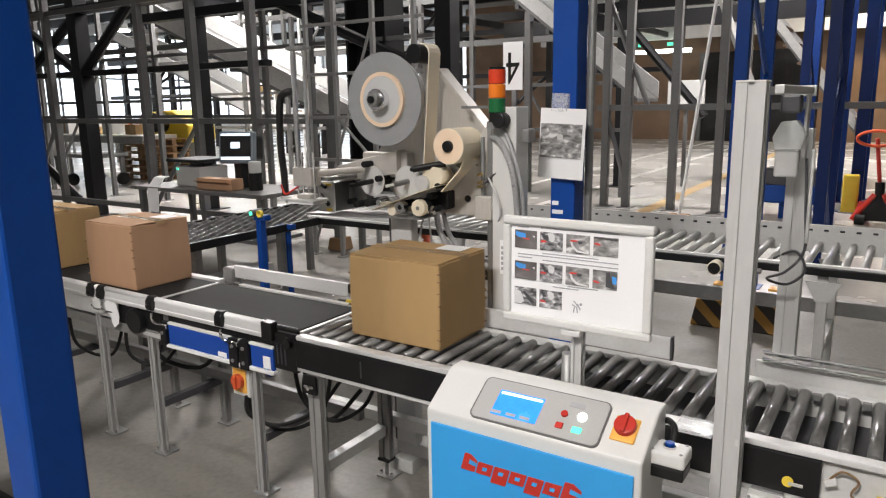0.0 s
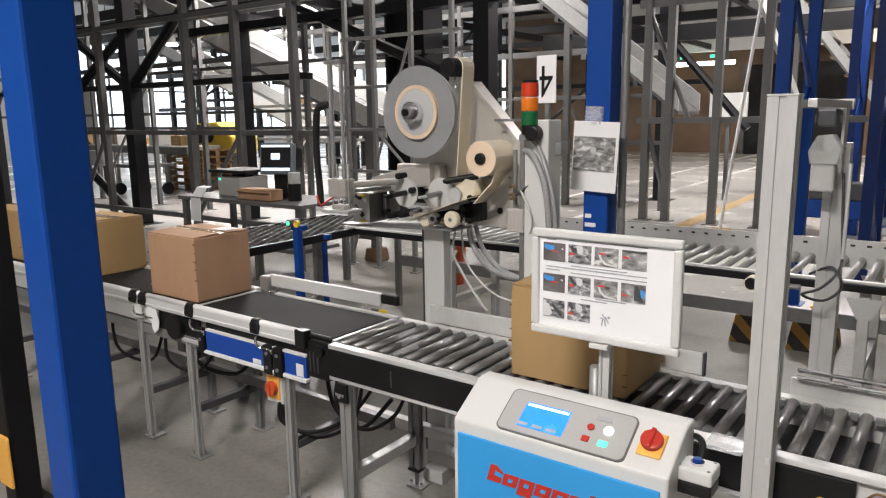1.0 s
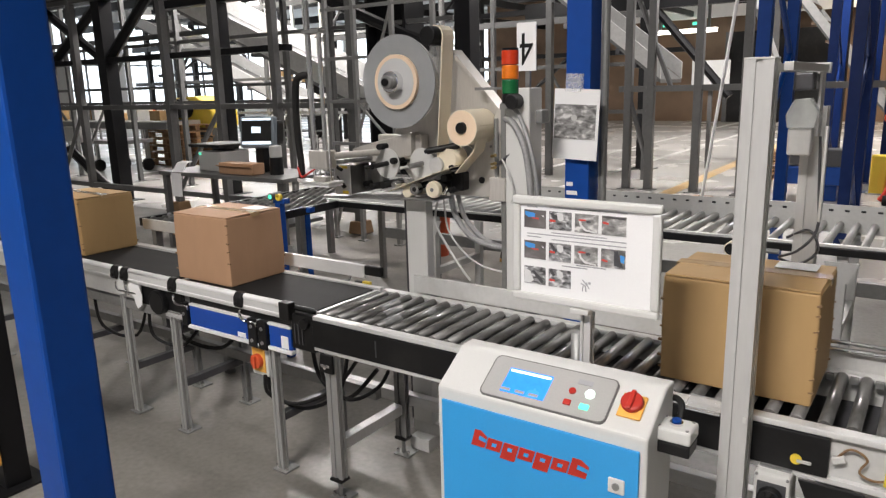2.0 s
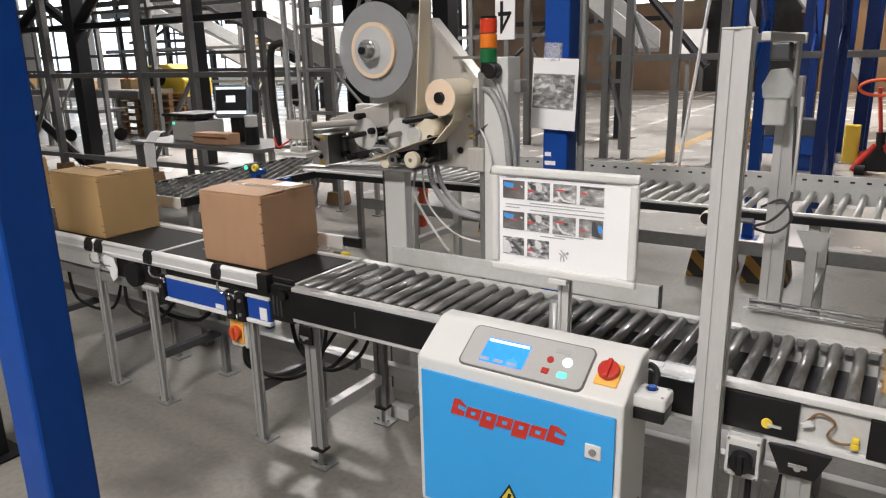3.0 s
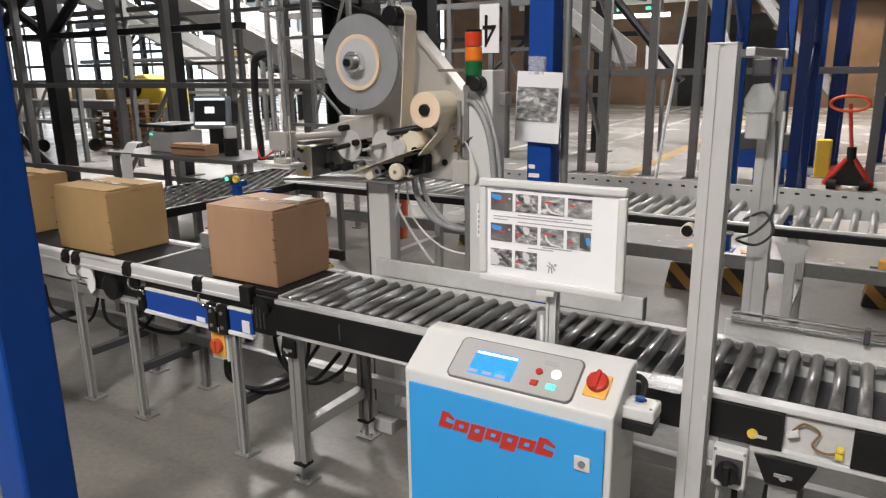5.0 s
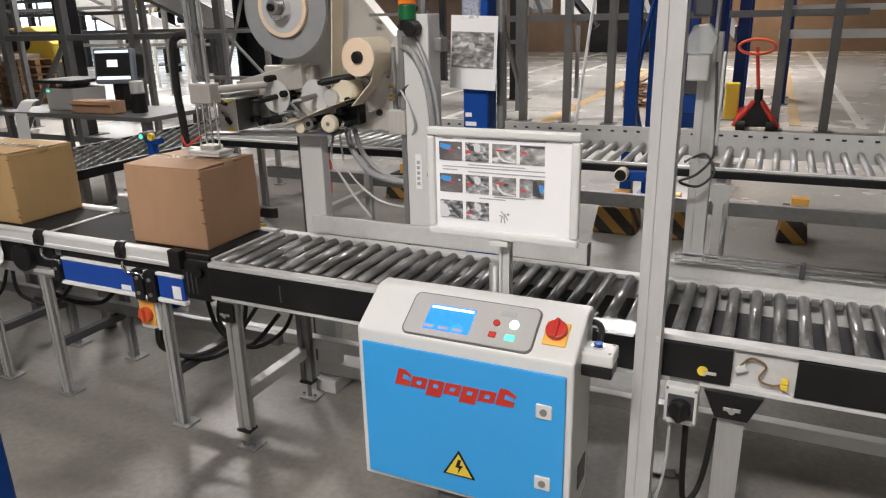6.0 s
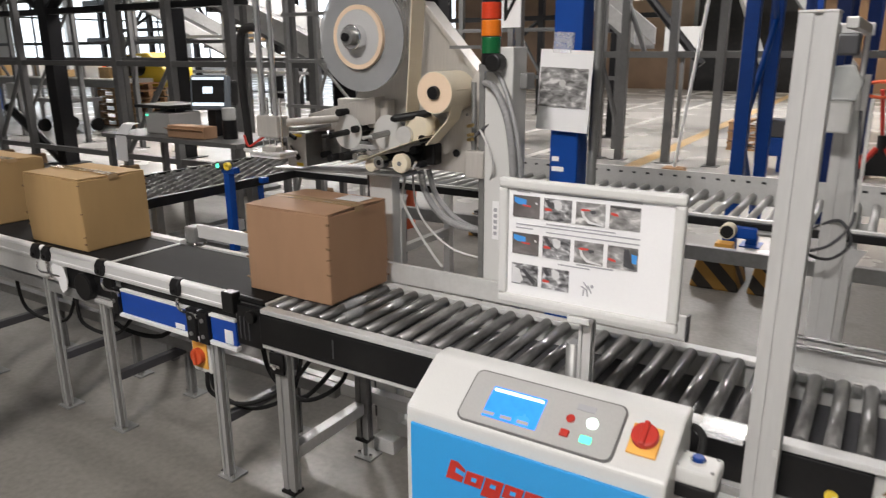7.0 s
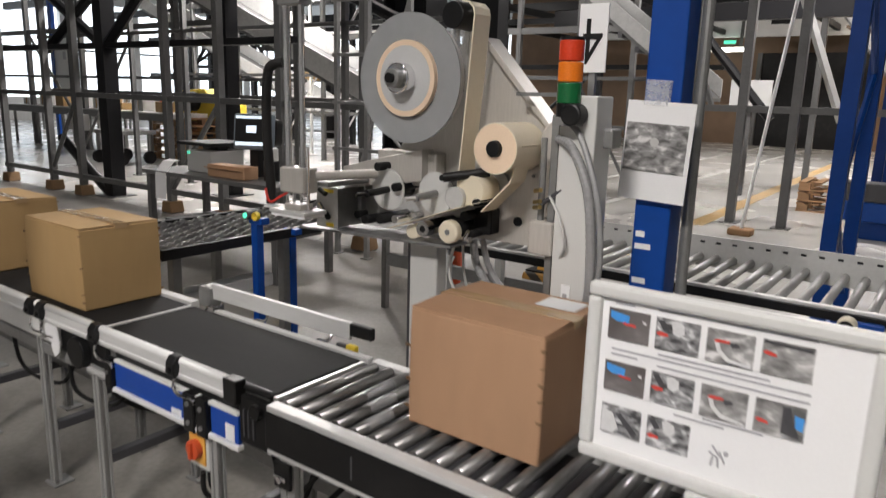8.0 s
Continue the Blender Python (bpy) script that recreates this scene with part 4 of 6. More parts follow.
def carton(label, mat, BW, with_label, seed):
    rnd = random.Random(seed)
    ob = thing("cardboard_box", label, "box", group="cartons on the conveyor")
    bm = bmesh.new()
    bmesh.ops.create_cube(bm, size=1)
    bmesh.ops.scale(bm, vec=(BW, BD, BH - 0.004), verts=bm.verts)
    bmesh.ops.bevel(bm, geom=bm.edges[:], offset=0.005, segments=2, profile=0.5, affect="EDGES")
    bmesh.ops.subdivide_edges(bm, edges=[e for e in bm.edges if e.calc_length() > 0.1], cuts=5, use_grid_fill=True)
    bmesh.ops.translate(bm, vec=(0, 0, (BH - 0.004) / 2), verts=bm.verts)
    for v in bm.verts:
        n = noise.noise_vector(v.co * 7 + Vector((seed * 3.1, 0, 0))) * 0.0035
        bulge = 0.002 * (1 - (abs(v.co.z - BH / 2) / (BH / 2)) ** 2)
        v.co.x += n.x + math.copysign(bulge, v.co.x)
        v.co.y += n.y + math.copysign(bulge, v.co.y)
        v.co.z += n.z * (0.8 if v.co.z > 0.1 else 0.0)
    part("body", bm, mat, ob, smooth=False)
    for s in (-1, 1):
        bm = box(-BW / 2 + 0.002, BW / 2 - 0.002, 0.0015 * s, s * (BD / 2 - 0.001), BH - 0.004, BH + 0.0015, 0.001)
        for v in bm.verts:
            v.co.z += 0.004 * noise.noise(v.co * 5 + Vector((seed, s, 0))) + (0.003 if abs(v.co.y) < 0.02 else 0)
        part("flap", bm, mat, ob)
    tp = box(-BW / 2 - 0.006, BW / 2 + 0.006, -0.024, 0.024, BH + 0.005, BH + 0.0066)
    bmesh.ops.subdivide_edges(tp, edges=tp.edges[:], cuts=3, use_grid_fill=True)
    for v in tp.verts:
        v.co.z += 0.0012 * noise.noise(v.co * 30)
    box(BW / 2 + 0.0045, BW / 2 + 0.006, -0.024, 0.024, BH - 0.012, BH + 0.006, bm=tp)
    box(-BW / 2 - 0.006, -BW / 2 - 0.0045, -0.024, 0.024, BH - 0.035, BH + 0.006, bm=tp)
    part("tape", tp, M_TAPE, ob, "shiny clear packing tape")
    nk = bmesh.new()
    for sx, sy in ((1, -1), (1, 1), (-1, -1)):
        for k in range(7):
            if rnd.random() < 0.62:
                z = 0.03 + k * 0.04 + rnd.uniform(-0.01, 0.01)
                l = rnd.uniform(0.004, 0.012)
                x, y = sx * (BW / 2 + 0.001), sy * (BD / 2 + 0.001)
                box(x - l, x + 0.003, y - 0.003, y + 0.004, z, z + rnd.uniform(0.003, 0.007), bm=nk, turn=pose(0, 0, 0, 0, rnd.uniform(-20, 20), 0))
    part("torn_edge", nk, M_CARDDARK, ob, "dark torn nicks along the corners", kind="stuff")
    if with_label:
        part("shipping_label", box(0.05, 0.155, 0.04, 0.12, BH + 0.0068, BH + 0.0078), M_PAPER, ob, "white shipping label")
    return ob


box_a = carton("tan cardboard box sealed with tape, white label on top", M_CARD[0], 0.385, True, 1)
box_b = carton("reddish brown cardboard box with torn corners and a label", M_CARD[1], 0.365, True, 2)
box_c = carton("tan cardboard box sealed with clear tape, on the belt", M_CARD[0], 0.41, False, 3)
box_d = carton("brown cardboard box waiting on the belt", M_CARD[0], 0.41, False, 4)

# ---- label applicator ----
lb = thing("label_applicator", "labelling machine with a large label reel on a white stand", "label machine", (-1.2, 2.5, 0))
part("stand_column", box(-1.455, -1.352, 2.435, 2.485, 0.12, 1.13, 0.005), M_WHITE, lb, "white stand column")
part("stand_column", box(-0.985, -0.885, 2.45, 2.55, 0.12, 1.55, 0.005), M_WHITE, lb, "white stand column")
part("column_edge", box(-1.472, -1.456, 2.445, 2.485, 0.12, 1.13, 0.003), M_DARKGREY, lb)
part("column_strip", box(-1.012, -0.9905, 2.46, 2.58, 0.6, 1.5, 0.003), M_STEEL, lb)
part("cross_plate", box(-1.385, -0.283, 2.378, 2.393, 0.735, 0.807, 0.003), M_LIGHTGREY, lb, "pale grey cross plate")
part("cross_plate_end", box(-0.2825, -0.276, 2.375, 2.4, 0.73, 0.81, 0.001), M_DARKGREY, lb)
part("base_beam", box(-1.47, -0.86, 2.45, 2.53, 0.06, 0.12, 0.004), M_LIGHTGREY, lb)
for x in (-1.4, -0.93):
    part("stand_foot", box(x - 0.05, x + 0.05, 2.4, 2.85, 0.0, 0.06, 0.004), M_LIGHTGREY, lb)
part("type_label", box(-0.95, -0.925, 2.447, 2.4495, 0.93, 1.06), M_PAPER, lb)
for k in range(5):
    part("type_mark", box(-0.944, -0.932, 2.4455, 2.4468, 0.945 + k * 0.02, 0.957 + k * 0.02), M_TEXTBAR, lb)
# main plate and its sloping web
part("main_plate", prism([(-1.43, 1.13), (-1.06, 1.13), (-1.03, 1.15), (-1.02, 1.44), (-1.25, 1.685), (-1.3, 1.7), (-1.4, 1.66), (-1.58, 1.36), (-1.55, 1.25)], "y", 2.52, 2.532, 0.002), M_PLATE, lb, "brushed steel main plate")
part("plate_edge", prism([(-1.022, 1.15), (-1.008, 1.15), (-1.008, 1.445), (-1.245, 1.7), (-1.258, 1.69), (-1.022, 1.44)], "y", 2.49, 2.56, 0.001), M_PLATE, lb)
part("rear_body", box(-1.4, -1.06, 2.533, 2.66, 1.15, 1.42, 0.006), M_LIGHTGREY, lb)
part("grommet", rod((-1.132, 2.519, 1.197), (-1.132, 2.514, 1.197), 0.013, 18), M_BLACK, lb)
for x, z in ((-1.09, 1.17), (-1.2, 1.17), (-1.09, 1.33), (-1.06, 1.4), (-1.19, 1.27)):
    part("screw", rod((x, 2.52, z), (x, 2.516, z), 0.005, 8), M_STEEL, lb)
RC = Vector((-1.434, 0, 1.584))
reel = part("reel_disc", rod((RC.x, 2.386, RC.z), (RC.x, 2.390, RC.z), 0.18, 72), M_DISC, lb, "large translucent grey reel disc")
part("label_stock", ring((RC.x, 2.406, RC.z), (0, 1, 0), 0.073, 0.17, 0.026, 64), M_DISCSOLID, reel)
part("label_core", ring((RC.x, 2.379, RC.z), (0, 1, 0), 0.09, 0.105, 0.016, 56), M_PEACH, reel, "peach-coloured core edge")
part("hub_plate", ring((RC.x, 2.378, RC.z), (0, 1, 0), 0.018, 0.0895, 0.014, 48), M_DISCSOLID, reel)
part("hub", rod((RC.x, 2.371, RC.z), (RC.x, 2.334, RC.z), 0.042, 28, bevel=0.004), M_CHROME, reel, "chrome hub")
part("hub_collar", rod((RC.x, 2.335, RC.z), (RC.x, 2.312, RC.z), 0.027, 22, bevel=0.003), M_STEEL, reel)
part("hub_knob", rod((RC.x, 2.313, RC.z), (RC.x, 2.302, RC.z), 0.014, 14), M_BLACK, reel)
part("spindle", rod((RC.x, 2.390, RC.z), (RC.x, 2.520, RC.z), 0.02, 16), M_STEEL, reel)
# deflector at the top with the label web running down
part("deflector_roller", rod((-1.296, 2.4, 1.752), (-1.296, 2.52, 1.752), 0.036, 24, bevel=0.003), M_BLACK, lb, "black deflector roller")
part("deflector_arm", prism([(-1.33, 1.745), (-1.262, 1.745), (-1.27, 1.62), (-1.31, 1.6)], "y", 2.5, 2.518, 0.002), M_PLATE, lb)
web = prism([(-1.27, 1.27), (-1.2655, 1.27), (-1.2255, 1.752), (-1.23, 1.77), (-1.245, 1.785), (-1.27, 1.79), (-1.27, 1.786), (-1.248, 1.781), (-1.235, 1.768), (-1.23, 1.752)], "y", 2.405, 2.48)
part("label_web", web, M_CREAM, lb, "cream label web running down")
part("web_to_reel", prism([(-1.3, 1.716), (-1.297, 1.716), (-1.312, 1.55), (-1.315, 1.55)], "y", 2.42, 2.49), M_FILM, lb)
part("backing_roll", ring((-1.118, 2.433, 1.41), (0, 1, 0), 0.022, 0.066, 0.15, 44), M_CREAM, lb, "small cream backing-paper roll")
part("backing_face", ring((-1.118, 2.3575, 1.41), (0, 1, 0), 0.0225, 0.064, 0.001, 44), M_PEACH, lb)
part("roll_knob", rod((-1.118, 2.51, 1.41), (-1.118, 2.345, 1.41), 0.021, 20, bevel=0.003), M_BLACK, lb)
part("backing_web", prism([(-1.054, 1.42), (-1.051, 1.42), (-1.085, 1.32), (-1.17, 1.235), (-1.173, 1.237), (-1.088, 1.323)], "y", 2.385, 2.46), M_CREAM, lb)
# print head block, cassette and rollers
pb = part("print_unit", box(-1.62, -1.39, 2.47, 2.52, 1.27, 1.372, 0.006), M_PLATE, lb)
part("top_cover", prism([(-1.74, 1.24), (-1.42, 1.29), (-1.42, 1.385), (-1.6, 1.345), (-1.74, 1.31)], "y", 2.44, 2.5, 0.003), M_PLATE, lb)
nose = part("nose_block", box(-1.762, -1.678, 2.353, 2.475, 1.128, 1.25, 0.003), M_NOSE, lb, "dull steel nose block")
part("nose_face", box(-1.766, -1.676, 2.348, 2.3528, 1.126, 1.254, 0.002), M_LIGHTGREY, nose, "light front plate")
part("nose_rib", box(-1.6775, -1.66, 2.44, 2.475, 1.14, 1.24, 0.003), M_STEEL, nose)
part("cassette", box(-1.66, -1.6, 2.46, 2.515, 1.15, 1.27, 0.004), M_NOSE, lb)
part("nose_handle", rod((-1.748, 2.345, 1.2), (-1.708, 2.335, 1.168), 0.005, 10), M_CHROME, nose)
part("handle_grip", rod((-1.72, 2.338, 1.178), (-1.698, 2.333, 1.16), 0.009, 12), M_BLACK, nose)
part("nose_handle", rod((-1.748, 2.345, 1.243), (-1.715, 2.338, 1.232), 0.008, 10), M_BLACK, nose)
part("yellow_tag", box(-1.722, -1.69, 2.3455, 2.348, 1.13, 1.142, 0.001), M_YELLOW, nose)
part("yellow_tag", box(-1.735, -1.69, 2.3455, 2.348, 1.236, 1.247, 0.001), M_YELLOW, nose)
for x, z, r, y0 in ((-1.535, 1.257, 0.062, 2.422), (-1.352, 1.264, 0.062, 2.42)):
    dk = part("ribbon_disc", rod((x, y0, z), (x, y0 + 0.006, z), r, 40), M_WHITE, lb, "white ribbon spool disc")
    part("spool_axle", rod((x, y0, z), (x, y0 - 0.095, z - 0.004), 0.011, 14), M_BLACK if x < -1.45 else M_STEEL, dk)
    part("axle_tip", rod((x, y0 - 0.09, z - 0.004), (x - 0.012, y0 - 0.125, z - 0.006), 0.006, 10), M_BLACK if x < -1.45 else M_WHITE, dk)
    part("spool_body", rod((x, y0 + 0.006, z), (x, 2.52, z), 0.03, 22), M_BLACK, dk)
for x, z, l, r, mt in ((-1.49, 1.27, 0.12, 0.013, M_BLACK), (-1.55, 1.327, 0.13, 0.013, M_BLACK), (-1.295, 1.318, 0.15, 0.009, M_BLACK), (-1.2, 1.255, 0.12, 0.011, M_BLACK),
                       (-1.225, 1.285, 0.11, 0.042, M_CREAM), (-1.25, 1.21, 0.1, 0.014, M_BLACK), (-1.27, 1.258, 0.125, 0.026, M_CHROME),
                       (-1.6, 1.16, 0.13, 0.014, M_BLACK), (-1.66, 1.165, 0.1, 0.012, M_BLACK), (-1.54, 1.17, 0.13, 0.016, M_RUBBER), (-1.48, 1.175, 0.13, 0.012, M_CHROME),
                       (-1.42, 1.146, 0.12, 0.022, M_CREAM), (-1.36, 1.175, 0.12, 0.014, M_BLACK), (-1.28, 1.17, 0.13, 0.03, M_BLACK), (-1.23, 1.16, 0.1, 0.012, M_BLACK)):
    part("guide_roller", rod((x, 2.52, z), (x, 2.52 - l, z), r, 18), mt, lb, smooth=True)
kn = part("feed_knob", rod((-1.265, 2.39, 1.17), (-1.265, 2.362, 1.17), 0.033, 30, bevel=0.006), M_CREAM, lb, "cream feed knob")
part("knob_screw", rod((-1.265, 2.363, 1.17), (-1.265, 2.36, 1.17), 0.008, 10), M_STEEL, kn)
part("bearing", ring((-1.353, 2.378, 1.167), (0, 1, 0), 0.01, 0.022, 0.03, 24), M_CHROME, lb)
part("bearing_core", rod((-1.353, 2.364, 1.167), (-1.353, 2.41, 1.167), 0.0098, 12), M_BLACK, lb)
part("peel_plate", box(-1.87, -1.26, 2.37, 2.5, 1.112, 1.12, 0.001, turn=pose(0, 0, 0, 0, -2, 0)), M_STEEL, lb)
part("lower_web", prism([(-1.5, 1.146), (-1.25, 1.236), (-1.17, 1.262), (-1.17, 1.2635), (-1.251, 1.238), (-1.5, 1.1485)], "y", 2.375, 2.47), M_CREAM, lb, "cream label web under the rollers")
part("swing_arm", rod((-1.295, 2.378, 1.318), (-1.19, 2.45, 1.338), 0.013, 14), M_BLACK, lb, "black swing arm")
part("swing_pivot", rod((-1.268, 2.41, 1.262), (-1.268, 2.392, 1.262), 0.032, 24, bevel=0.003), M_LIGHTGREY, lb)
part("lower_housing", box(-1.25, -1.19, 2.465, 2.519, 1.155, 1.23, 0.008), M_BLACK, lb, "black gear housing")
part("drive_gear", rod((-1.19, 2.51, 1.3), (-1.19, 2.495, 1.3), 0.036, 24), M_STEEL, lb)
part("pinch_lever", rod((-1.27, 2.4, 1.15), (-1.2, 2.38, 1.155), 0.008, 10, bm=rod((-1.22, 2.38, 1.155), (-1.2, 2.37, 1.18), 0.005, 8)), M_CHROME, lb)
# mounting post and air fittings
part("mount_post", rod((-1.035, 2.47, 1.16), (-1.035, 2.47, 1.44), 0.009, 12), M_STEEL, lb)
part("mount_clamp", box(-1.055, -0.985, 2.44, 2.52, 1.13, 1.22, 0.005), M_PLATE, lb)
for z in (1.27, 1.3, 1.255):
    part("air_fitting", rod((-1.045, 2.45, z), (-1.02, 2.435, z + 0.006), 0.006, 10), M_BRASS, lb)
part("lever_rod", rod((-1.02, 2.45, 1.27), (-0.93, 2.46, 1.34), 0.006, 10), M_DARKGREY, lb)
part("head_arm", box(-1.04, -0.86, 2.5, 2.56, 1.42, 1.47, 0.006), M_STEEL, lb)
part("round_housing", rod((-0.99, 2.47, 1.43), (-0.99, 2.6, 1.43), 0.06, 28, bevel=0.006), M_PLATE, lb)
for pts, r, mt in (([(-0.99, 2.46, 1.44), (-0.93, 2.42, 1.42), (-0.875, 2.4, 1.33), (-0.855, 2.4, 1.2), (-0.86, 2.42, 1.05), (-0.9, 2.46, 0.98)], 0.0115, M_HOSE),
                   ([(-1.0, 2.47, 1.5), (-0.92, 2.44, 1.45), (-0.85, 2.41, 1.3), (-0.835, 2.42, 1.15), (-0.86, 2.45, 1.02)], 0.008, M_HOSE),
                   ([(-1.27, 2.5, 1.13), (-1.25, 2.5, 1.05), (-1.17, 2.49, 0.97), (-1.07, 2.5, 0.94), (-0.98, 2.52, 0.94)], 0.0115, M_HOSE),
                   ([(-1.25, 2.52, 1.13), (-1.22, 2.53, 1.03), (-1.12, 2.53, 0.95), (-0.98, 2.54, 0.92)], 0.01, M_HOSE),
                   ([(-1.32, 2.48, 1.12), (-1.33, 2.47, 1.02), (-1.28, 2.47, 0.93), (-1.2, 2.47, 0.83), (-1.17, 2.48, 0.79)], 0.005, M_LIGHTGREY),
                   ([(-1.3, 2.49, 1.12), (-1.28, 2.5, 0.97), (-1.15, 2.5, 0.86), (-1.0, 2.52, 0.83)], 0.004, M_LIGHTGREY),
                   ([(-1.0, 2.45, 1.29), (-0.96, 2.43, 1.24), (-0.94, 2.43, 1.17), (-0.97, 2.46, 1.12)], 0.004, M_LIGHTGREY)):
    part("hose", pipe(pts, r, ribs=0.1 if r > 0.011 else 0, steps=16 if r > 0.011 else 6), mt, lb)
# tamp applicator: fixed guides and the moving pad
part("guide_column", rod((-1.735, 2.21, 1.24), (-1.735, 2.21, 1.9), 0.011, 14), M_CHROME, lb)
part("guide_column", rod((-1.675, 2.21, 1.24), (-1.675, 2.21, 1.78), 0.009, 14), M_CHROME, lb)
part("guide_head", box(-1.75, -1.66, 2.19, 2.235, 1.775, 1.79, 0.003), M_STEEL, lb)
part("guide_block", box(-1.755, -1.655, 2.19, 2.25, 1.25, 1.325, 0.006), M_PLATE, lb, "grey tamp guide block")
part("cylinder", rod((-1.66, 2.24, 1.3), (-1.56, 2.4, 1.305), 0.014, 18), M_PLATE, lb)
part("cylinder_mount", box(-1.7, -1.625, 2.26, 2.44, 1.268, 1.283, 0.004), M_STEEL, lb)
tamp = part("tamp_pad", box(-1.775, -1.625, 2.165, 2.255, 1.19, 1.202, 0.003), M_LIGHTGREY, lb, "white tamp pad that presses the label")
part("pad_foam", box(-1.77, -1.63, 2.17, 2.25, 1.182, 1.19), M_PAPER, tamp)
part("pad_block", box(-1.73, -1.66, 2.185, 2.235, 1.202, 1.22, 0.003), M_PLATE, tamp)
for x in (-1.745, -1.715, -1.685, -1.655):
    part("pad_rod", rod((x, 2.21, 1.2), (x, 2.21, 1.385), 0.0045, 8), M_CHROME, tamp)
part("tamp_hose", pipe([(-1.83, 2.22, 1.2), (-1.83, 2.22, 1.28), (-1.83, 2.21, 1.42), (-1.81, 2.2, 1.58), (-1.78, 2.2, 1.615), (-1.75, 2.21, 1.62)], 0.0145, 14), M_RUBBER, tamp, "thick black hose")
part("wire_loom", pipe([(-1.83, 2.2, 1.25), (-1.8, 2.19, 1.215), (-1.76, 2.2, 1.235), (-1.73, 2.2, 1.25)], 0.004, 8), M_RED, tamp)
part("hose_clip", box(-1.84, -1.77, 2.2, 2.235, 1.192, 1.204, 0.002), M_LIGHTGREY, tamp)
# ---- signal tower ----
st = thing("signal_tower", "red, amber and green signal tower on a bracket", "signal lamp", (-0.958, 2.44, 1.47))
for z0, z1, mt, lab in ((1.632, 1.682, M_LENSRED, "red lens"), (1.582, 1.63, M_LENSAMBER, "amber lens"), (1.53, 1.58, M_LENSGREEN, "green lens")):
    part("lens", rod((-0.958, 2.44, z0), (-0.958, 2.44, z1), 0.031, 28, bevel=0.003), mt, st, lab)
part("cap", rod((-0.958, 2.44, 1.682), (-0.958, 2.44, 1.69), 0.03, 24), M_BLACK, st)
part("base", rod((-0.958, 2.44, 1.495), (-0.958, 2.44, 1.53), 0.03, 24), M_BLACK, st)
part("sounder", rod((-0.933, 2.4, 1.503), (-0.933, 2.45, 1.503), 0.028, 22, bevel=0.006), M_BLACK, st)
part("bracket", box(-1.12, -0.98, 2.455, 2.465, 1.545, 1.555, bm=box(-0.985, -0.92, 2.41, 2.47, 1.475, 1.496)), M_STEEL, st)
# ---- number sign, hung upside down ----
ns = thing("number_sign", "white number sign hung upside down", "sign", (-0.988, 2.62, 1.55))
part("plate", box(-1.03, -0.947, 2.618, 2.624, 1.612, 1.79, 0.001), M_PAPER, ns)
letters("numeral", "4", 0.17, pose(-0.989, 2.6165, 1.7, 90, 180, 0) @ Matrix.Diagonal((0.72, 1, 1, 1)), M_BLACK, ns)
part("post", box(-0.998, -0.978, 2.626, 2.64, 1.3, 1.72, 0.002), M_STEEL, ns)
part("post_clip", box(-1.003, -0.973, 2.598, 2.64, 1.3, 1.34, 0.002), M_STEEL, ns)

# ---- blue column with the printed sheet ----
bcm = thing("blue_column", "blue painted steel column behind the labelling machine", "column", (-0.815, 2.77, 0))
part("column", box(-0.872, -0.77, 2.72, 2.82, 0.01, 5.77, 0.006), M_BLUE, bcm)
part("base_plate", box(-0.95, -0.69, 2.64, 2.9, 0, 0.012, 0.003), M_BLUE, bcm)
for z, w in ((1.13, 0.035), (1.165, 0.02), (1.03, 0.03)):
    part("sticker", box(-0.862, -0.862 + w * 1.3, 2.7175, 2.7195, z, z + 0.016), M_PAPER, bcm)
part("side_pipe", rod((-0.745, 2.8, 0.0), (-0.745, 2.8, 5.77), 0.016, 12), M_STEEL, bcm)
sh = thing("printed_sheet", "printed sheet in a plastic sleeve taped to the blue column", "paper", (-0.817, 2.7, 1.27))
tilt = pose(0, 0, 0, 0, 2.5, 0)
bm = box(-0.911, -0.724, 2.697, 2.7, 1.272, 1.54, turn=tilt)
part("sheet", bm, M_PAPER, sh)
part("printed_photo", box(-0.905, -0.735, 2.6935, 2.6965, 1.352, 1.482, turn=tilt), M_PHOTOGREY, sh, "grey printed photograph")
part("photo_disc", rod((-0.822, 2.6934, 1.432), (-0.822, 2.692, 1.432), 0.012, 22), M_LIGHTGREY, sh)
part("adhesive_tape", box(-0.86, -0.795, 2.695, 2.717, 1.53, 1.597, turn=tilt), M_FILM, sh, "crumpled clear tape")

# ---- rear roller conveyor ----
rr = thing("rear_conveyor", "gravity roller conveyor with black edge and slotted rear guard", "conveyor", (0, 3.76, 0))
QX0, QX1 = -2.93, 3.4
part("front_edge", box(QX0, QX1, 3.465, 3.49, 0.822, 0.858, 0.004), M_BLACK, rr, "black front edge")
part("edge_strip", box(QX0, QX1, 3.466, 3.492, 0.8585, 0.87, 0.002), M_ALU_X, rr)
gd = bmesh.new()
yq = 4.06
box(QX0, QX1, yq, yq + 0.01, 0.81, 0.914, bm=gd)
box(QX0, QX1, yq, yq + 0.01, 0.926, 0.948, bm=gd)
x = QX0
while x < QX1 - 0.01:
    box(x, min(x + 0.048, QX1), yq, yq + 0.01, 0.914, 0.926, bm=gd)
    x += 0.07
part("rear_guard", gd, M_LIGHTGREY, rr, "slotted light grey rear guard")
part("guard_back", box(QX0, QX1, yq + 0.03, yq + 0.036, 0.83, 0.944), M_DARKGREY, rr)
first = None
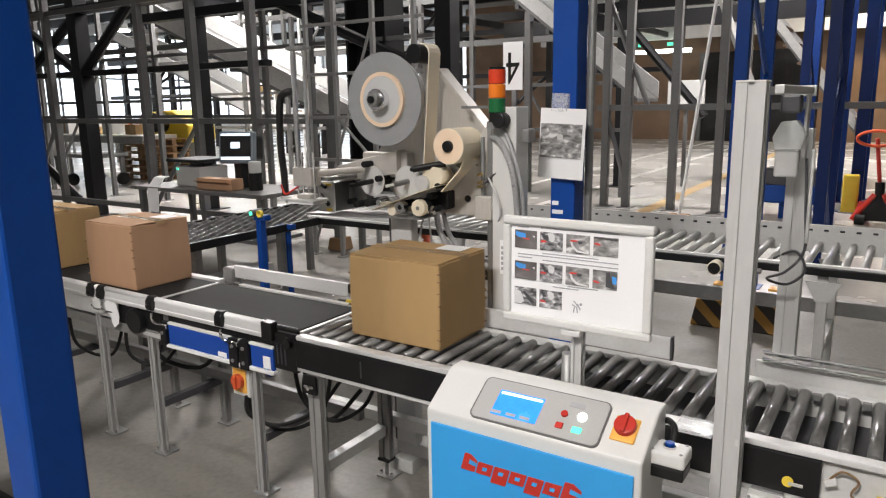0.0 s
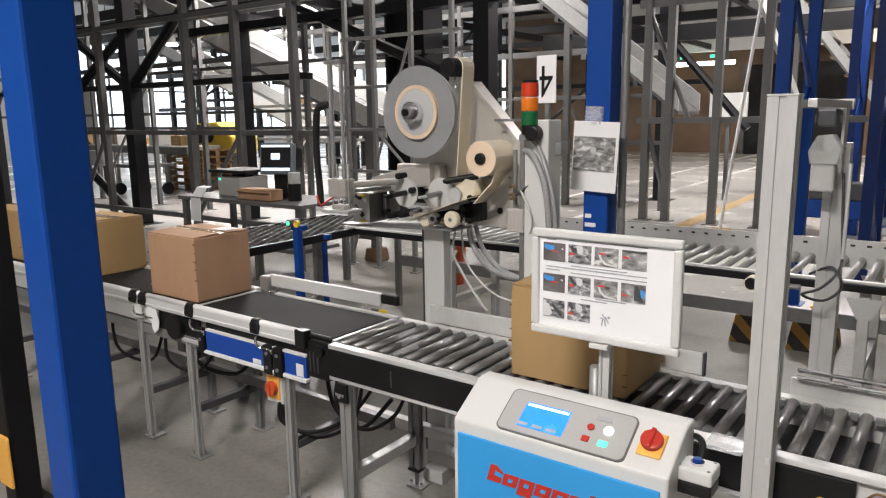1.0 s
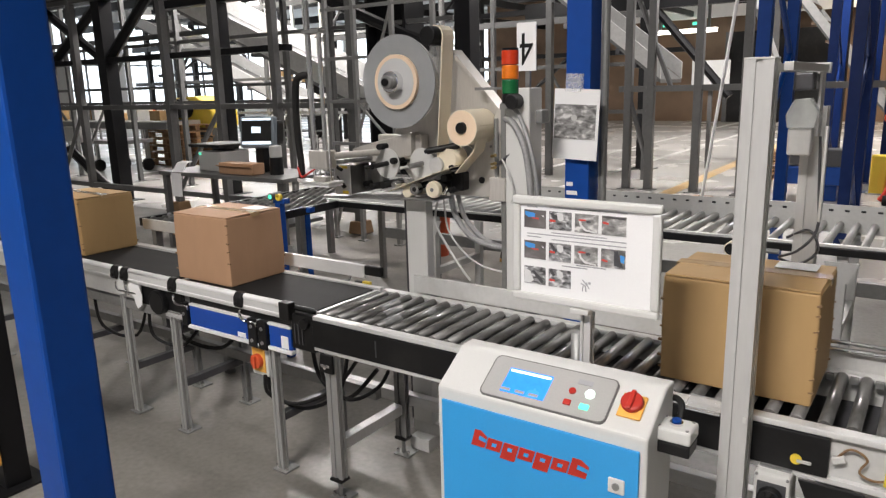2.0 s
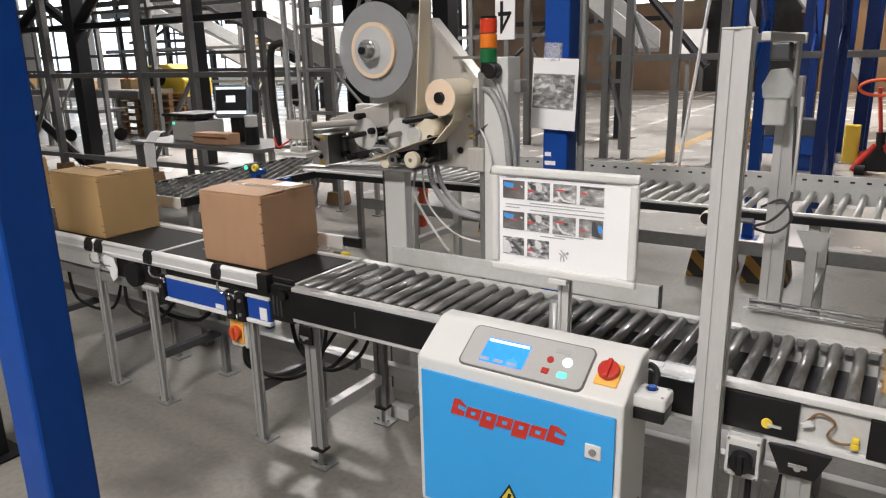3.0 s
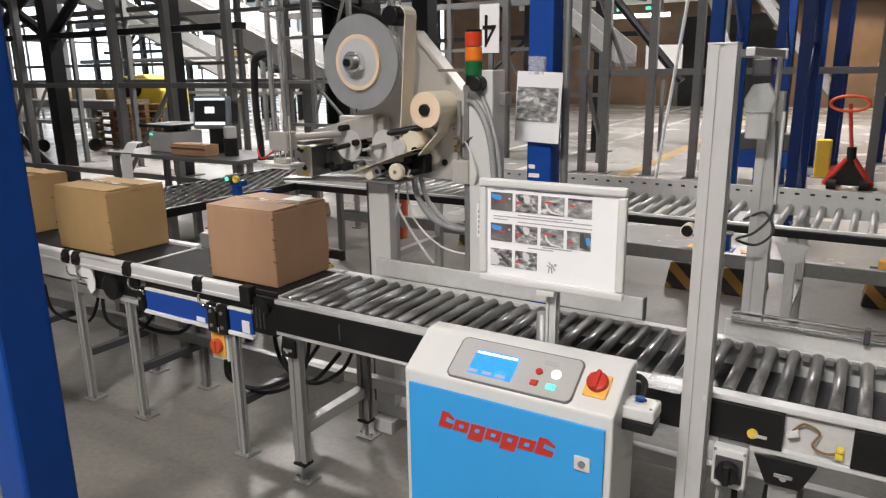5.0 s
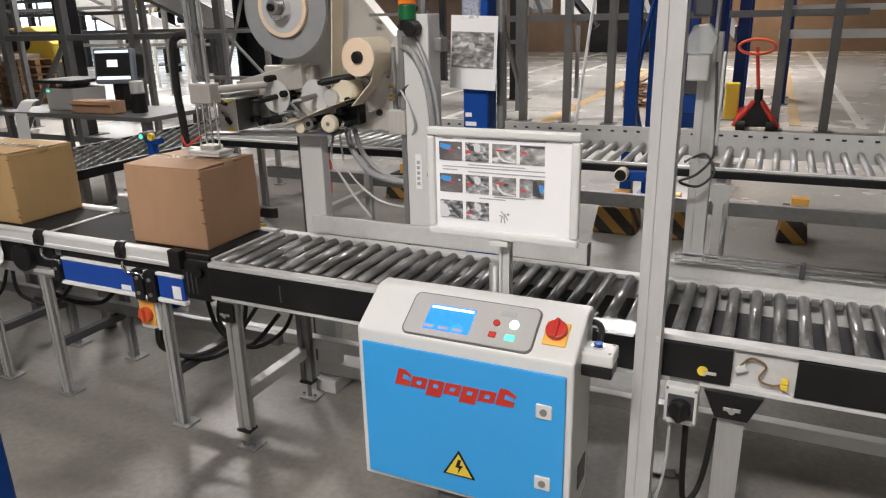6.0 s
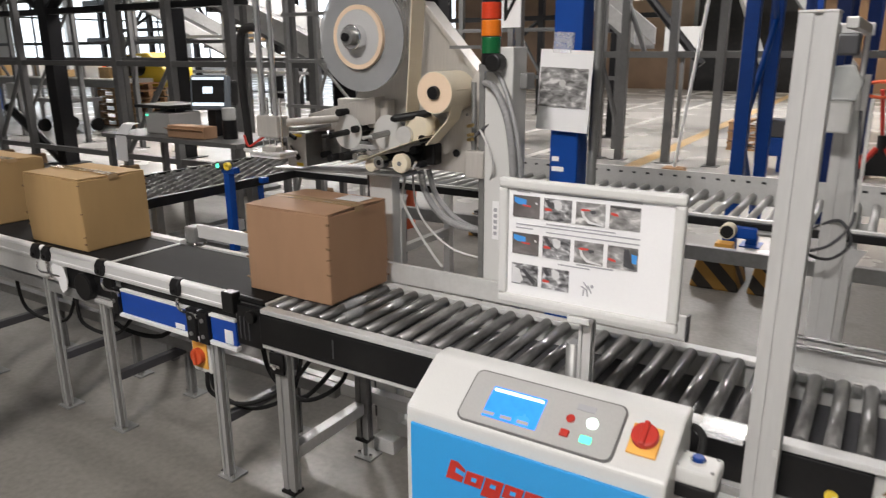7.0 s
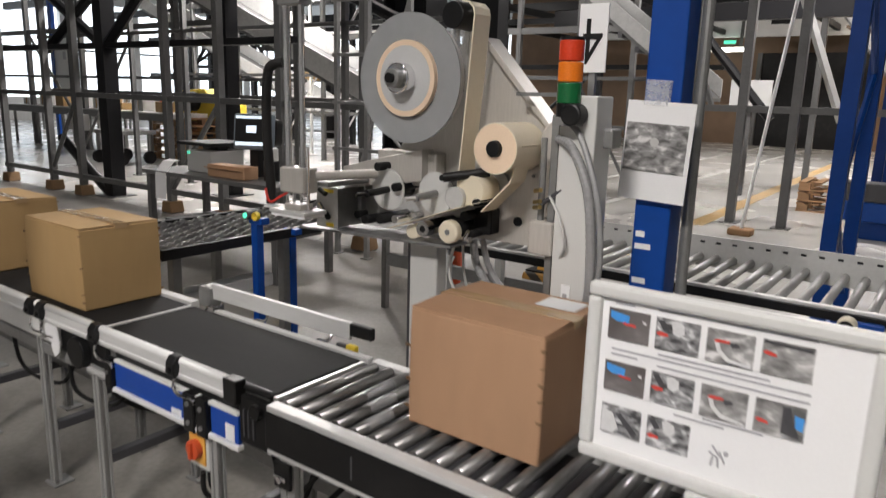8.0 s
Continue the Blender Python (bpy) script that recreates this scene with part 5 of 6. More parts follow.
for k in range(86):
    xk = QX0 + 0.04 + 0.0735 * k
    if first is None:
        first = part("roller", rod((xk, 3.5, 0.8535), (xk, 4.052, 0.8535), 0.0165, 20), M_ZINCPALE, rr, "grey zinc roller", smooth=True)
        x_first = xk
    else:
        ob = new("roller", first.data)
        ob.parent, ob.location = rr, (xk - x_first, 0, 0)
        ob["label"] = "grey zinc roller"
for x in (-2.1, 0.05, 1.6, 2.9):
    for y in (3.52, 4.02):
        lg = part("leg", box(x - 0.022, x + 0.022, y - 0.022, y + 0.022, 0.008, 0.82, 0.003), M_LIGHTGREY, rr, "light grey leg")
        part("foot", box(x - 0.05, x + 0.05, y - 0.05, y + 0.05, 0, 0.01), M_STEEL, lg)
        part("gusset", prism([(x - 0.07, 0.79), (x + 0.07, 0.79), (x + 0.025, 0.7), (x - 0.025, 0.7)], "y", y - 0.026, y - 0.0225), M_LIGHTGREY, lg)
    part("cross_bar", box(x - 0.02, x + 0.02, 3.545, 3.995, 0.45, 0.49), M_LIGHTGREY, rr)
part("long_beam", box(QX0, QX1, 4.045, 4.085, 0.5, 0.575, 0.004), M_STEEL, rr)
sn = part("sensor", rod((-0.375, 3.38, 0.826), (-0.375, 3.44, 0.826), 0.031, 24, bevel=0.004), M_CREAM, rr, "round yellow-white photo sensor")
part("sensor_face", ring((-0.375, 3.378, 0.826), (0, 1, 0), 0.017, 0.022, 0.004, 22, bm=rod((-0.375, 3.379, 0.826), (-0.375, 3.382, 0.826), 0.026, 22)), M_BLACK, sn)
part("sensor_body", box(-0.405, -0.27, 3.44, 3.463, 0.79, 0.84, 0.006), M_BLUE, sn)
part("sensor_plug", rod((-0.27, 3.45, 0.82), (-0.19, 3.45, 0.82), 0.012, 12), M_STEEL, sn)

# ---- skate-wheel conveyor ----
sk = thing("skate_wheel_conveyor", "skate-wheel conveyor with black edges beside the belt", "conveyor", (-3.14, 2.95, 0))
SX0, SX1, SY0, SY1 = -3.46, -2.82, 2.46, 4.9
part("edge", box(SX1 - 0.03, SX1, SY0, SY1, 0.815, 0.863, 0.004), M_BLACK, sk, "black edge")
part("edge", box(SX0, SX0 + 0.03, SY0, SY1, 0.815, 0.863, 0.004), M_BLACK, sk, "black edge")
part("end_plate", box(SX0 + 0.03, SX1 - 0.03, SY0, SY0 + 0.02, 0.8, 0.86, 0.003), M_LIGHTGREY, sk)
part("bed", box(SX0 + 0.03, SX1 - 0.03, SY0 + 0.02, SY1, 0.808, 0.816), M_DARKGREY, sk)
wheel = None
for j in range(44):
    y = SY0 + 0.05 + j * 0.054
    part("axle", rod((SX0 + 0.03, y, 0.848), (SX1 - 0.03, y, 0.848), 0.004, 6), M_STEEL, sk)
    if j > 31:
        continue
    for i in range(9):
        x = SX0 + 0.07 + i * 0.062 + (0.031 if j % 2 else 0)
        if wheel is None:
            wheel = part("wheel", rod((x - 0.008, y, 0.848), (x + 0.008, y, 0.848), 0.021, 14), M_ZINC, sk, smooth=True)
            wx, wy = x, y
        else:
            ob = new("wheel", wheel.data)
            ob.parent, ob.location = sk, (x - wx, y - wy, 0)
for x in (SX0 + 0.04, SX1 - 0.04):
    for y in (2.54, 3.16, 4.6):
        part("leg", box(x - 0.022, x + 0.022, y - 0.022, y + 0.022, 0.0, 0.815, 0.003), M_STEEL, sk)
part("cross_bar", box(SX0 + 0.06, SX1 - 0.06, 3.14, 3.18, 0.4, 0.44), M_STEEL, sk)
part("cross_bar", box(SX0 + 0.06, SX1 - 0.06, 2.52, 2.56, 0.55, 0.59), M_STEEL, sk)
part("bed_guard", box(SX1 - 0.2, SX1 - 0.1, 2.54, 3.14, 0.56, 0.62, 0.004), M_LIGHTGREY, sk)
# sensor posts
for x, y, top in ((-2.74, 2.9, 0.965), (-2.85, 3.2, 0.86)):
    ps = thing("sensor_post", "blue sensor post beside the skate-wheel conveyor", "post", (x, y, 0), group="sensor posts")
    part("post", box(x - 0.02, x + 0.02, y - 0.02, y + 0.02, 0.0, top, 0.003), M_BLUE, ps)
    part("bracket", box(x - 0.03, x + 0.06, y - 0.024, y + 0.024, top - 0.03, top, 0.003), M_BLUE, ps)
    if top > 0.95:
        part("sensor_head", rod((x - 0.02, y - 0.05, top + 0.012), (x - 0.02, y + 0.03, top + 0.012), 0.022, 18, bevel=0.003), M_DARKGREY, ps)
    if top > 0.95:
        part("indicator", rod((x - 0.02, y - 0.055, top + 0.012), (x - 0.02, y - 0.05, top + 0.012), 0.012, 14), M_GREENLED, ps, "small lit green indicator")
        part("yellow_ring", ring((x + 0.03, y - 0.03, top + 0.01), (0, 1, 0), 0.012, 0.02, 0.02, 18), M_YELLOW, ps)

# ---- near blue column and dark post ----
nb = thing("blue_column", "tall blue painted steel column close by", "column", (-1.206, 0.853, 0))
part("column", box(-1.255, -1.141, 0.797, 0.909, 0.012, 5.77, 0.008), M_BLUE, nb)
part("base_plate", box(-1.35, -1.06, 0.71, 1.0, 0, 0.012, 0.003), M_BLUE, nb)

# ---- steelwork of the hall ----


def steel_frame(label, x0, x1, y, posts, rails, w, mat, braces=(), top=5.4, feet=False):
    ob = thing("steel_frame", label, "steel frame", ((x0 + x1) / 2, y, 0), group="steel frames of the hall")
    for px in posts:
        p = part("post", box(px - w / 2, px + w / 2, y - w / 2, y + w / 2, 0.01, top, 0.004), mat, ob)
        part("base_plate", box(px - w, px + w, y - w, y + w, 0, 0.012), mat, p)
        if feet:
            part("foot_guard", prism([(px - 0.1, 0.012), (px + 0.1, 0.012), (px + 0.07, 0.14), (px - 0.07, 0.14)], "y", y - 0.09, y + 0.09, 0.01), M_CARDDARK, p, "small dark wooden foot guard")
    for z, h in rails:
        part("rail", box(x0, x1, y - w * 0.4, y + w * 0.4, z - h / 2, z + h / 2, 0.003), mat, ob)
    for ax, az, bx, bz in braces:
        part("brace", rod((ax, y, az), (bx, y, bz), w * 0.35, 8), mat, ob)
    return ob


GREYF, BLACKF = "grey painted steel frame with rails and braces", "black structural steel frame with beams and braces"
steel_frame(GREYF, -11.6, -4.4, 5.6, [-11.5, -10.2, -9.42, -7.45, -6.5, -5.55, -4.45], [(1.31, 0.06), (0.25, 0.06), (2.7, 0.06)], 0.082, M_GREYPAINT,
            [(-10.2, 0.3, -9.42, 1.3), (-7.45, 0.25, -6.5, 1.3)], feet=True)
steel_frame(BLACKF, -14.0, -5.6, 5.85, [-9.1, -13.5], [(1.93, 0.07), (2.75, 0.1)], 0.19, M_BLACKSTEEL, [(-10.6, 2.7, -9.1, 1.9), (-10.6, 1.9, -9.1, 2.7), (-9.1, 1.9, -7.6, 3.0), (-10.4, 0.7, -9.2, 0.0)])
steel_frame(GREYF, -14.0, -4.4, 7.35, [-12.9, -11.0, -9.6, -8.75, -7.2, -6.35], [(1.33, 0.05), (2.25, 0.05)], 0.07, M_GREYPAINT, [(-12.9, 0.1, -11.0, 2.2)])
steel_frame(BLACKF, -9.5, -3.5, 7.0, [-8.15, -4.0], [(2.75, 0.12)], 0.2, M_BLACKSTEEL, [(-6.9, 2.9, -4.2, 1.8)])
pn = thing("steel_column", "wide dark blue-black steel column", "column", (-5.38, 7.5, 0))
part("web", box(-5.66, -5.1, 7.46, 7.54, 0.01, 5.4), M_BLACKSTEEL, pn)
for x in (-5.68, -5.1):
    part("flange", box(x - 0.02, x + 0.02, 7.3, 7.7, 0.01, 5.4, 0.003), M_BLACKSTEEL, pn)
part("base_plate", box(-5.8, -4.98, 7.25, 7.75, 0, 0.012), M_BLACKSTEEL, pn)
steel_frame(GREYF, -3.3, 1.2, 9.8, [-3.17, -2.86, -2.24, -1.66, 0.36, 0.9], [(1.37, 0.08), (2.9, 0.1)], 0.1, M_GREYPAINT, [(-3.17, 2.8, -2.6, 1.4), (-2.86, 0.3, -3.17, 1.3)])
steel_frame(GREYF, 0.3, 7.0, 9.9, [1.6, 2.9, 4.2], [(1.13, 0.1), (1.42, 0.07)], 0.1, M_LIGHTGREY)
steel_frame(BLACKF, -6.0, 3.0, 12.2, [-3.75, -0.9, 2.3], [(2.75, 0.25)], 0.2, M_BLACKSTEEL, [(-3.7, 2.7, -2.4, 1.2)])
steel_frame(GREYF, -16.0, -3.5, 11.5, [-15.2, -13.6, -12.2, -10.9, -9.7, -8.6, -7.4, -6.3, -5.2, -4.3], [(1.0, 0.06), (1.75, 0.06), (2.5, 0.1), (3.3, 0.1)], 0.08, M_GREYPAINT,
            [(-15.2, 0.2, -13.6, 1.7), (-10.9, 1.8, -9.7, 3.3), (-7.4, 0.2, -6.3, 1.7), (-5.2, 1.7, -4.3, 0.2)])
steel_frame(BLACKF, -22.0, -4.0, 15.5, [-21, -18.6, -16.2, -13.8, -11.4, -9.0, -6.6], [(2.1, 0.1), (3.1, 0.12), (4.2, 0.14)], 0.13, M_BLACKSTEEL,
            [(-21, 2.1, -18.6, 3.1), (-16.2, 3.1, -13.8, 2.1), (-11.4, 2.1, -9.0, 4.2), (-9.0, 0.2, -6.6, 2.1)])
steel_frame(GREYF, -24.0, -9.0, 9.2, [-23, -20.5, -18.4, -16.0], [(1.6, 0.06), (2.6, 0.1), (3.6, 0.1)], 0.1, M_GREYPAINT, [(-23, 0.2, -20.5, 2.6), (-18.4, 2.6, -16, 0.3)])
steel_frame(BLACKF, -28.0, -14.0, 18.5, [-27, -24, -21.5, -19], [(1.9, 0.15), (3.3, 0.2)], 0.18, M_BLACKSTEEL, [(-27, 0.2, -24, 3.3), (-21.5, 3.3, -19, 0.3)])
steel_frame("thin galvanised scaffold frame with rails", -4.6, -3.2, 5.35, [-4.55, -4.2, -3.75, -3.3], [(0.55, 0.03), (0.95, 0.03), (1.35, 0.03), (1.75, 0.03), (2.2, 0.03)], 0.04, M_STEEL, [(-4.55, 0.1, -3.75, 2.2), (-4.2, 1.35, -3.3, 0.5)], top=2.8)
steel_frame("thin galvanised scaffold frame with rails", -7.6, -5.6, 9.9, [-7.5, -7.0, -6.5, -6.0, -5.65], [(0.6, 0.04), (1.1, 0.04), (1.6, 0.04), (2.1, 0.04)], 0.05, M_STEEL, [(-7.5, 0.1, -6.5, 2.1), (-6.0, 2.1, -5.65, 0.2)], top=3.0)
steel_frame("thin galvanised scaffold frame with rails", -13.5, -9.5, 12.6, [-13.3, -12.4, -11.5, -10.6, -9.7], [(1.3, 0.05), (2.0, 0.05), (2.7, 0.05)], 0.06, M_LIGHTGREY, [(-13.3, 0.3, -11.5, 2.7), (-11.5, 0.3, -9.7, 2.7)], top=3.6)
# cross beams overhead, running away from the near side
for n, x in enumerate((-13.0, -10.4, -7.0, -3.6, -0.2, 3.0)):
    solo("roof_beam", box(x - 0.06, x + 0.06, 4.5, 30, 3.62 + 0.05 * (n % 2), 3.8 + 0.05 * (n % 2)), M_BLACKSTEEL, "black steel roof beam", "beam", (x, 17, 3.5), group="roof beams")
for n, y in enumerate((8.2, 10.6, 13.4, 17.0, 21.0)):
    solo("roof_beam", box(-29, 6, y - 0.08, y + 0.08, 4.0, 4.25), M_BLACKSTEEL, "black steel roof beam", "beam", (-10, y, 4), group="roof beams")
# small high-bay lamps far away
for x, y in ((-21.3, 11.4), (-19.6, 11.6), (-21.1, 16.6), (-23.2, 16.1), (-17.5, 16.0), (-16.8, 16.8), (-16.4, 16.8)):
    hb = thing("hanging_lamp", "small lit high-bay lamp hanging from the roof", "lamp", (x, y, 4.2), group="high-bay lamps")
    part("reflector", rod((x, y, 4.2), (x, y, 4.42), 0.24, 18, 0.09), M_LIGHTGREY, hb)
    part("bulb", rod((x, y, 4.12), (x, y, 4.198), 0.21, 18), M_LAMPGLOW, hb, "glowing bulb")
    part("cord", rod((x, y, 4.42), (x, y, 5.4), 0.012, 6), M_BLACK, hb)


M_DULLPLATE = material("dull_grey_plate", (0.42, 0.42, 0.41), 0.5, 0.1, vary=0.15, grain=20, stain=1.5, bump=0.05)


def incline(label, a, b, w, h, steps=False):
    """A sloping chute or stair: two pale side plates, a brown underside."""
    a, b = Vector(a), Vector(b)
    ob = thing("inclined_conveyor", label, "conveyor", ((a.x + b.x) / 2, (a.y + b.y) / 2, min(a.z, b.z)), group="inclined conveyors")
    for dy in (-w / 2, w / 2):
        y = a.y + dy
        part("side_plate", prism([(a.x, a.z), (b.x, b.z), (b.x, b.z + h), (a.x, a.z + h)], "y", y - 0.02, y + 0.02), M_DULLPLATE, ob, "grey side plate")
    part("underside", prism([(a.x, a.z - 0.06), (b.x, b.z - 0.06), (b.x, b.z - 0.01), (a.x, a.z - 0.01)], "y", a.y - w / 2, a.y + w / 2), M_GREYPAINT, ob, "dark underside")
    n = 9
    for k in range(n):
        p = a.lerp(b, (k + 0.5) / n)
        if steps:
            part("tread", box(p.x - 0.13, p.x + 0.13, a.y - w / 2 + 0.03, a.y + w / 2 - 0.03, p.z + 0.02, p.z + 0.06), M_BROWN, ob)
        else:
            part("cross_rib", box(p.x - 0.03, p.x + 0.03, a.y - w / 2, a.y + w / 2, p.z - 0.14, p.z - 0.06), M_DARKGREY, ob)
    for k in (0.15, 0.85):
        p = a.lerp(b, k)
        part("support", box(p.x - 0.05, p.x + 0.05, a.y - 0.05, a.y + 0.05, 0, p.z - 0.06), M_GREYPAINT, ob)
    return ob


incline("sloping conveyor with grey side plates high in the hall", (-12.6, 8.6, 3.75), (-6.2, 8.6, 1.12), 1.1, 0.3)
incline("sloping conveyor with grey side plates high in the hall", (-19.5, 13.4, 3.6), (-12.6, 13.4, 0.9), 1.0, 0.3)
incline("sloping conveyor with grey side plates high in the hall", (-5.2, 10.8, 3.3), (-2.9, 10.8, 1.5), 1.0, 0.24)
incline("steel stair with grey strings", (-2.6, 15.0, 3.8), (-0.4, 15.0, 0.9), 1.1, 0.22, True)

# ---- right-hand background ----
def rack_upright(x, y, deep, w, mat, top=5.77):
    """A blue rack upright: two channel posts one behind the other, joined by slanting braces."""
    ob = thing("rack_upright", "blue painted steel rack upright with slanting braces", "rack", (x, y, 0), group="blue rack uprights")
    for yy in (y, y + deep):
        p = part("post", box(x - w / 2, x + w / 2, yy - 0.008, yy + 0.008, 0.01, top, bm=box(x - w / 2, x - w / 2 + 0.012, yy, yy + 0.08, 0.01, top, bm=box(x + w / 2 - 0.012, x + w / 2, yy, yy + 0.08, 0.01, top))), mat, ob)
        part("base_plate", box(x - w * 0.9, x + w * 0.9, yy - 0.08, yy + 0.12, 0, 0.012), mat, p)
    z, k = 0.25, 0
    while z < top - 0.8:
        a, b_ = (y + 0.04, y + deep) if k % 2 else (y + deep, y + 0.04)
        part("brace", rod((x, a, z), (x, b_, z + 0.75), 0.022, 6), mat, ob)
        z, k = z + 0.75, k + 1
    return ob


rack_upright(-0.715, 5.42, 1.0, 0.085, M_BLUE)
# the uprights farther back take the blue with shade in its colour
rack_upright(-0.36, 7.6, 1.0, 0.1, M_BLUESHADE)
rack_upright(-0.62, 11.4, 1.0, 0.2, M_BLUESHADE)
rack_upright(-0.3, 11.9, 1.0, 0.16, M_BLUESHADE)
rack_upright(-1.05, 11.6, 1.0, 0.12, M_BLUESHADE)
rack_upright(0.3, 13.4, 1.0, 0.16, M_BLUESHADE)
lb_ = thing("leaning_beam", "pale steel beam leaning between blue uprights", "beam", (-1.4, 10.3, 0))
part("beam", rod((-2.1, 10.3, 3.4), (-1.25, 10.3, 1.25), 0.05, 4), M_LIGHTGREY, lb_)
part("prop", rod((-1.25, 10.3, 1.25), (-1.2, 10.3, 0.0), 0.03, 6), M_BLUESHADE, lb_)
sp = thing("slanted_pole", "thin white pole leaning against the steel frame", "pole", (-1.9, 9.0, 0))
part("pole", rod((-1.93, 9.02, 0.0), (-1.45, 9.3, 4.6), 0.02, 12), M_PAPER, sp)
part("pole_foot", box(-2.05, -1.8, 8.92, 9.12, 0, 0.08, 0.02), M_WOOD, sp)
mo = thing("drive_unit", "blue motor unit on a stand between blue uprights", "machine", (-0.72, 9.8, 0))
part("body", box(-1.12, -0.34, 9.65, 10.05, 0.2, 0.42, 0.02), M_BLUE, mo)
part("cover", box(-1.08, -0.4, 9.66, 10.04, 0.42, 0.62, 0.02), M_DARKGREY, mo)
part("stand", box(-0.9, -0.55, 9.75, 9.95, 0, 0.2), M_BLUE, mo)
og = thing("corner_guard", "orange post guard on the floor", "guard", (-0.17, 10.55, 0))
part("guard", box(-0.27, -0.09, 10.5, 10.62, 0, 0.5, 0.02), M_YELLOW, og)
part("fixing", box(-0.3, -0.06, 10.48, 10.64, 0, 0.02), M_STEEL, og)
pj = thing("pallet_jack", "red hand pallet jack with an orange loop handle", "pallet jack", (0.17, 9.75, 0))
part("chassis", prism([(-0.1, 0.04), (0.4, 0.04), (0.2, 0.34), (0.1, 0.34)], "y", 9.72, 9.85, 0.02), M_BLACK, pj)
for sx in (-1, 1):
    part("side_arm", rod((0.15 + 0.04 * sx, 9.7, 0.36), (0.15 + 0.25 * sx, 9.7, 0.05), 0.03, 8), M_RED, pj)
part("pump", rod((0.16, 9.72, 0.3), (0.15, 9.72, 0.5), 0.05, 16), M_BLACK, pj)
part("handle_shaft", rod((0.15, 9.72, 0.45), (0.08, 9.65, 1.0), 0.022, 12), M_RED, pj)
hl = [(0.08 + 0.2 * math.cos(k * math.tau / 16), 9.63, 1.0 + 0.085 * math.sin(k * math.tau / 16)) for k in range(17)]
part("loop_handle", pipe(hl, 0.018, 8, steps=2), M_ORANGERED, pj, "orange loop handle")
for x in (-0.02, 0.32):
    part("fork", box(x - 0.07, x + 0.07, 9.85, 10.95, 0.06, 0.12, 0.01), M_RED, pj)
    part("wheel", rod((x - 0.05, 9.66, 0.06), (x + 0.05, 9.66, 0.06), 0.06, 18), M_RUBBER, pj)


def post_base(x, y, w):
    ob = thing("post_guard", "worn yellow and black striped post guard", "guard", (x, y, 0), group="striped post guards")
    part("wedge", prism([(x - w / 2, 0.0), (x + w / 2, 0.0), (x + w * 0.38, 0.2), (x - w * 0.38, 0.2)], "y", y - 0.16, y + 0.16, 0.012), M_HAZARD, ob)
    part("top_edge", box(x - w * 0.38, x + w * 0.38, y - 0.12, y + 0.12, 0.2, 0.215, 0.004), M_RUBBER, ob)
    part("plate", box(x - 0.03, x + 0.08, y - 0.08, y + 0.02, 0.215, 0.3, 0.004), M_AMBERPLATE, ob)


post_base(-0.735, 5.3, 0.31)
post_base(-0.38, 5.32, 0.3)
post_base(0.44, 5.48, 0.2)
post_base(-2.7, 5.7, 0.3)
ob_ = thing("orange_bin", "small orange-red plastic bin on the floor", "bin", (-3.22, 5.2, 0))
part("bin", rod((-3.22, 5.2, 0.0), (-3.22, 5.2, 0.36), 0.11, 20, 0.13), M_ORANGERED, ob_)
part("rim", ring((-3.22, 5.2, 0.365), (0, 0, 1), 0.11, 0.137, 0.02, 24), M_ORANGERED, ob_)
wb = thing("display_board", "pale rectangular panel on a stand", "panel", (-2.75, 12.6, 0))
part("panel", box(-3.1, -2.5, 12.55, 12.6, 1.3, 1.78, 0.005), M_LIGHTGREY, wb)
part("stand", box(-2.83, -2.77, 12.6, 12.66, 0, 1.6), M_GREYPAINT, wb)
# lit strip, pale fascia and a black slab for the dark bay at the back of the hall
sl = thing("strip_light", "long lit strip light below a pale fascia", "lamp", (-8, 27.9, 3))
part("tube", box(-9.3, -6.85, 27.85, 27.98, 3.3, 3.44), M_LAMPGLOW, sl, "glowing tube")
part("fascia", box(-13, 8, 28.0, 28.2, 3.8, 5.77), M_WALL, sl)
for x in (-8.95, -7.15):
    part("hanger", box(x - 0.05, x + 0.05, 27.9, 27.95, 3.44, 5.77), M_GREYPAINT, sl)
for x in (-10.2, -5.9, -2.4, 1.2):
    part("duct_opening", box(x - 0.35, x + 0.35, 27.98, 28.0, 4.2, 4.4), M_BLACK, sl)
for x in (-8.6, -7.5):
    ex = thing("exit_sign", "small green lit exit sign", "sign", (x, 27.8, 3.6), group="exit signs")
    part("sign", box(x - 0.2, x + 0.2, 27.75, 27.8, 3.56, 3.67), M_GREENLED, ex)
    part("bracket", box(x - 0.03, x + 0.03, 27.8, 27.99, 3.6, 3.64), M_STEEL, ex)
db = thing("loading_bay", "loading bay on the brown wall, its dark inside drawn as a black slab", "door", (-5.0, 29, 0), kind="structure")
# solid black slab before the wall, in place of the shade inside the opening
part("shade_slab", box(-6.6, -3.0, 28.9, 29.3, 0, 3.3), M_BLACK, db)
for x in (-6.68, -2.92):
    part("frame_post", box(x - 0.075, x + 0.075, 28.8, 29.3, 0, 3.3), M_GREYPAINT, db)
area_lamp("bay_light", (-0.6, 27.0, 4.4), (-0.6, 29.6, 1.5), 2.2, 0.4, 190, (1.0, 0.82, 0.6))
bl_ = thing("bay_luminaire", "warm lit strip luminaire before the brown wall", "lamp", (-0.6, 26.9, 4.4))
part("housing", box(-1.75, 0.55, 26.8, 26.95, 4.35, 4.5, 0.01), M_WHITE, bl_)
for x in (-1.48, 0.28):
    part("hanger", box(x - 0.02, x + 0.02, 26.86, 26.9, 4.5, 5.77), M_STEEL, bl_)


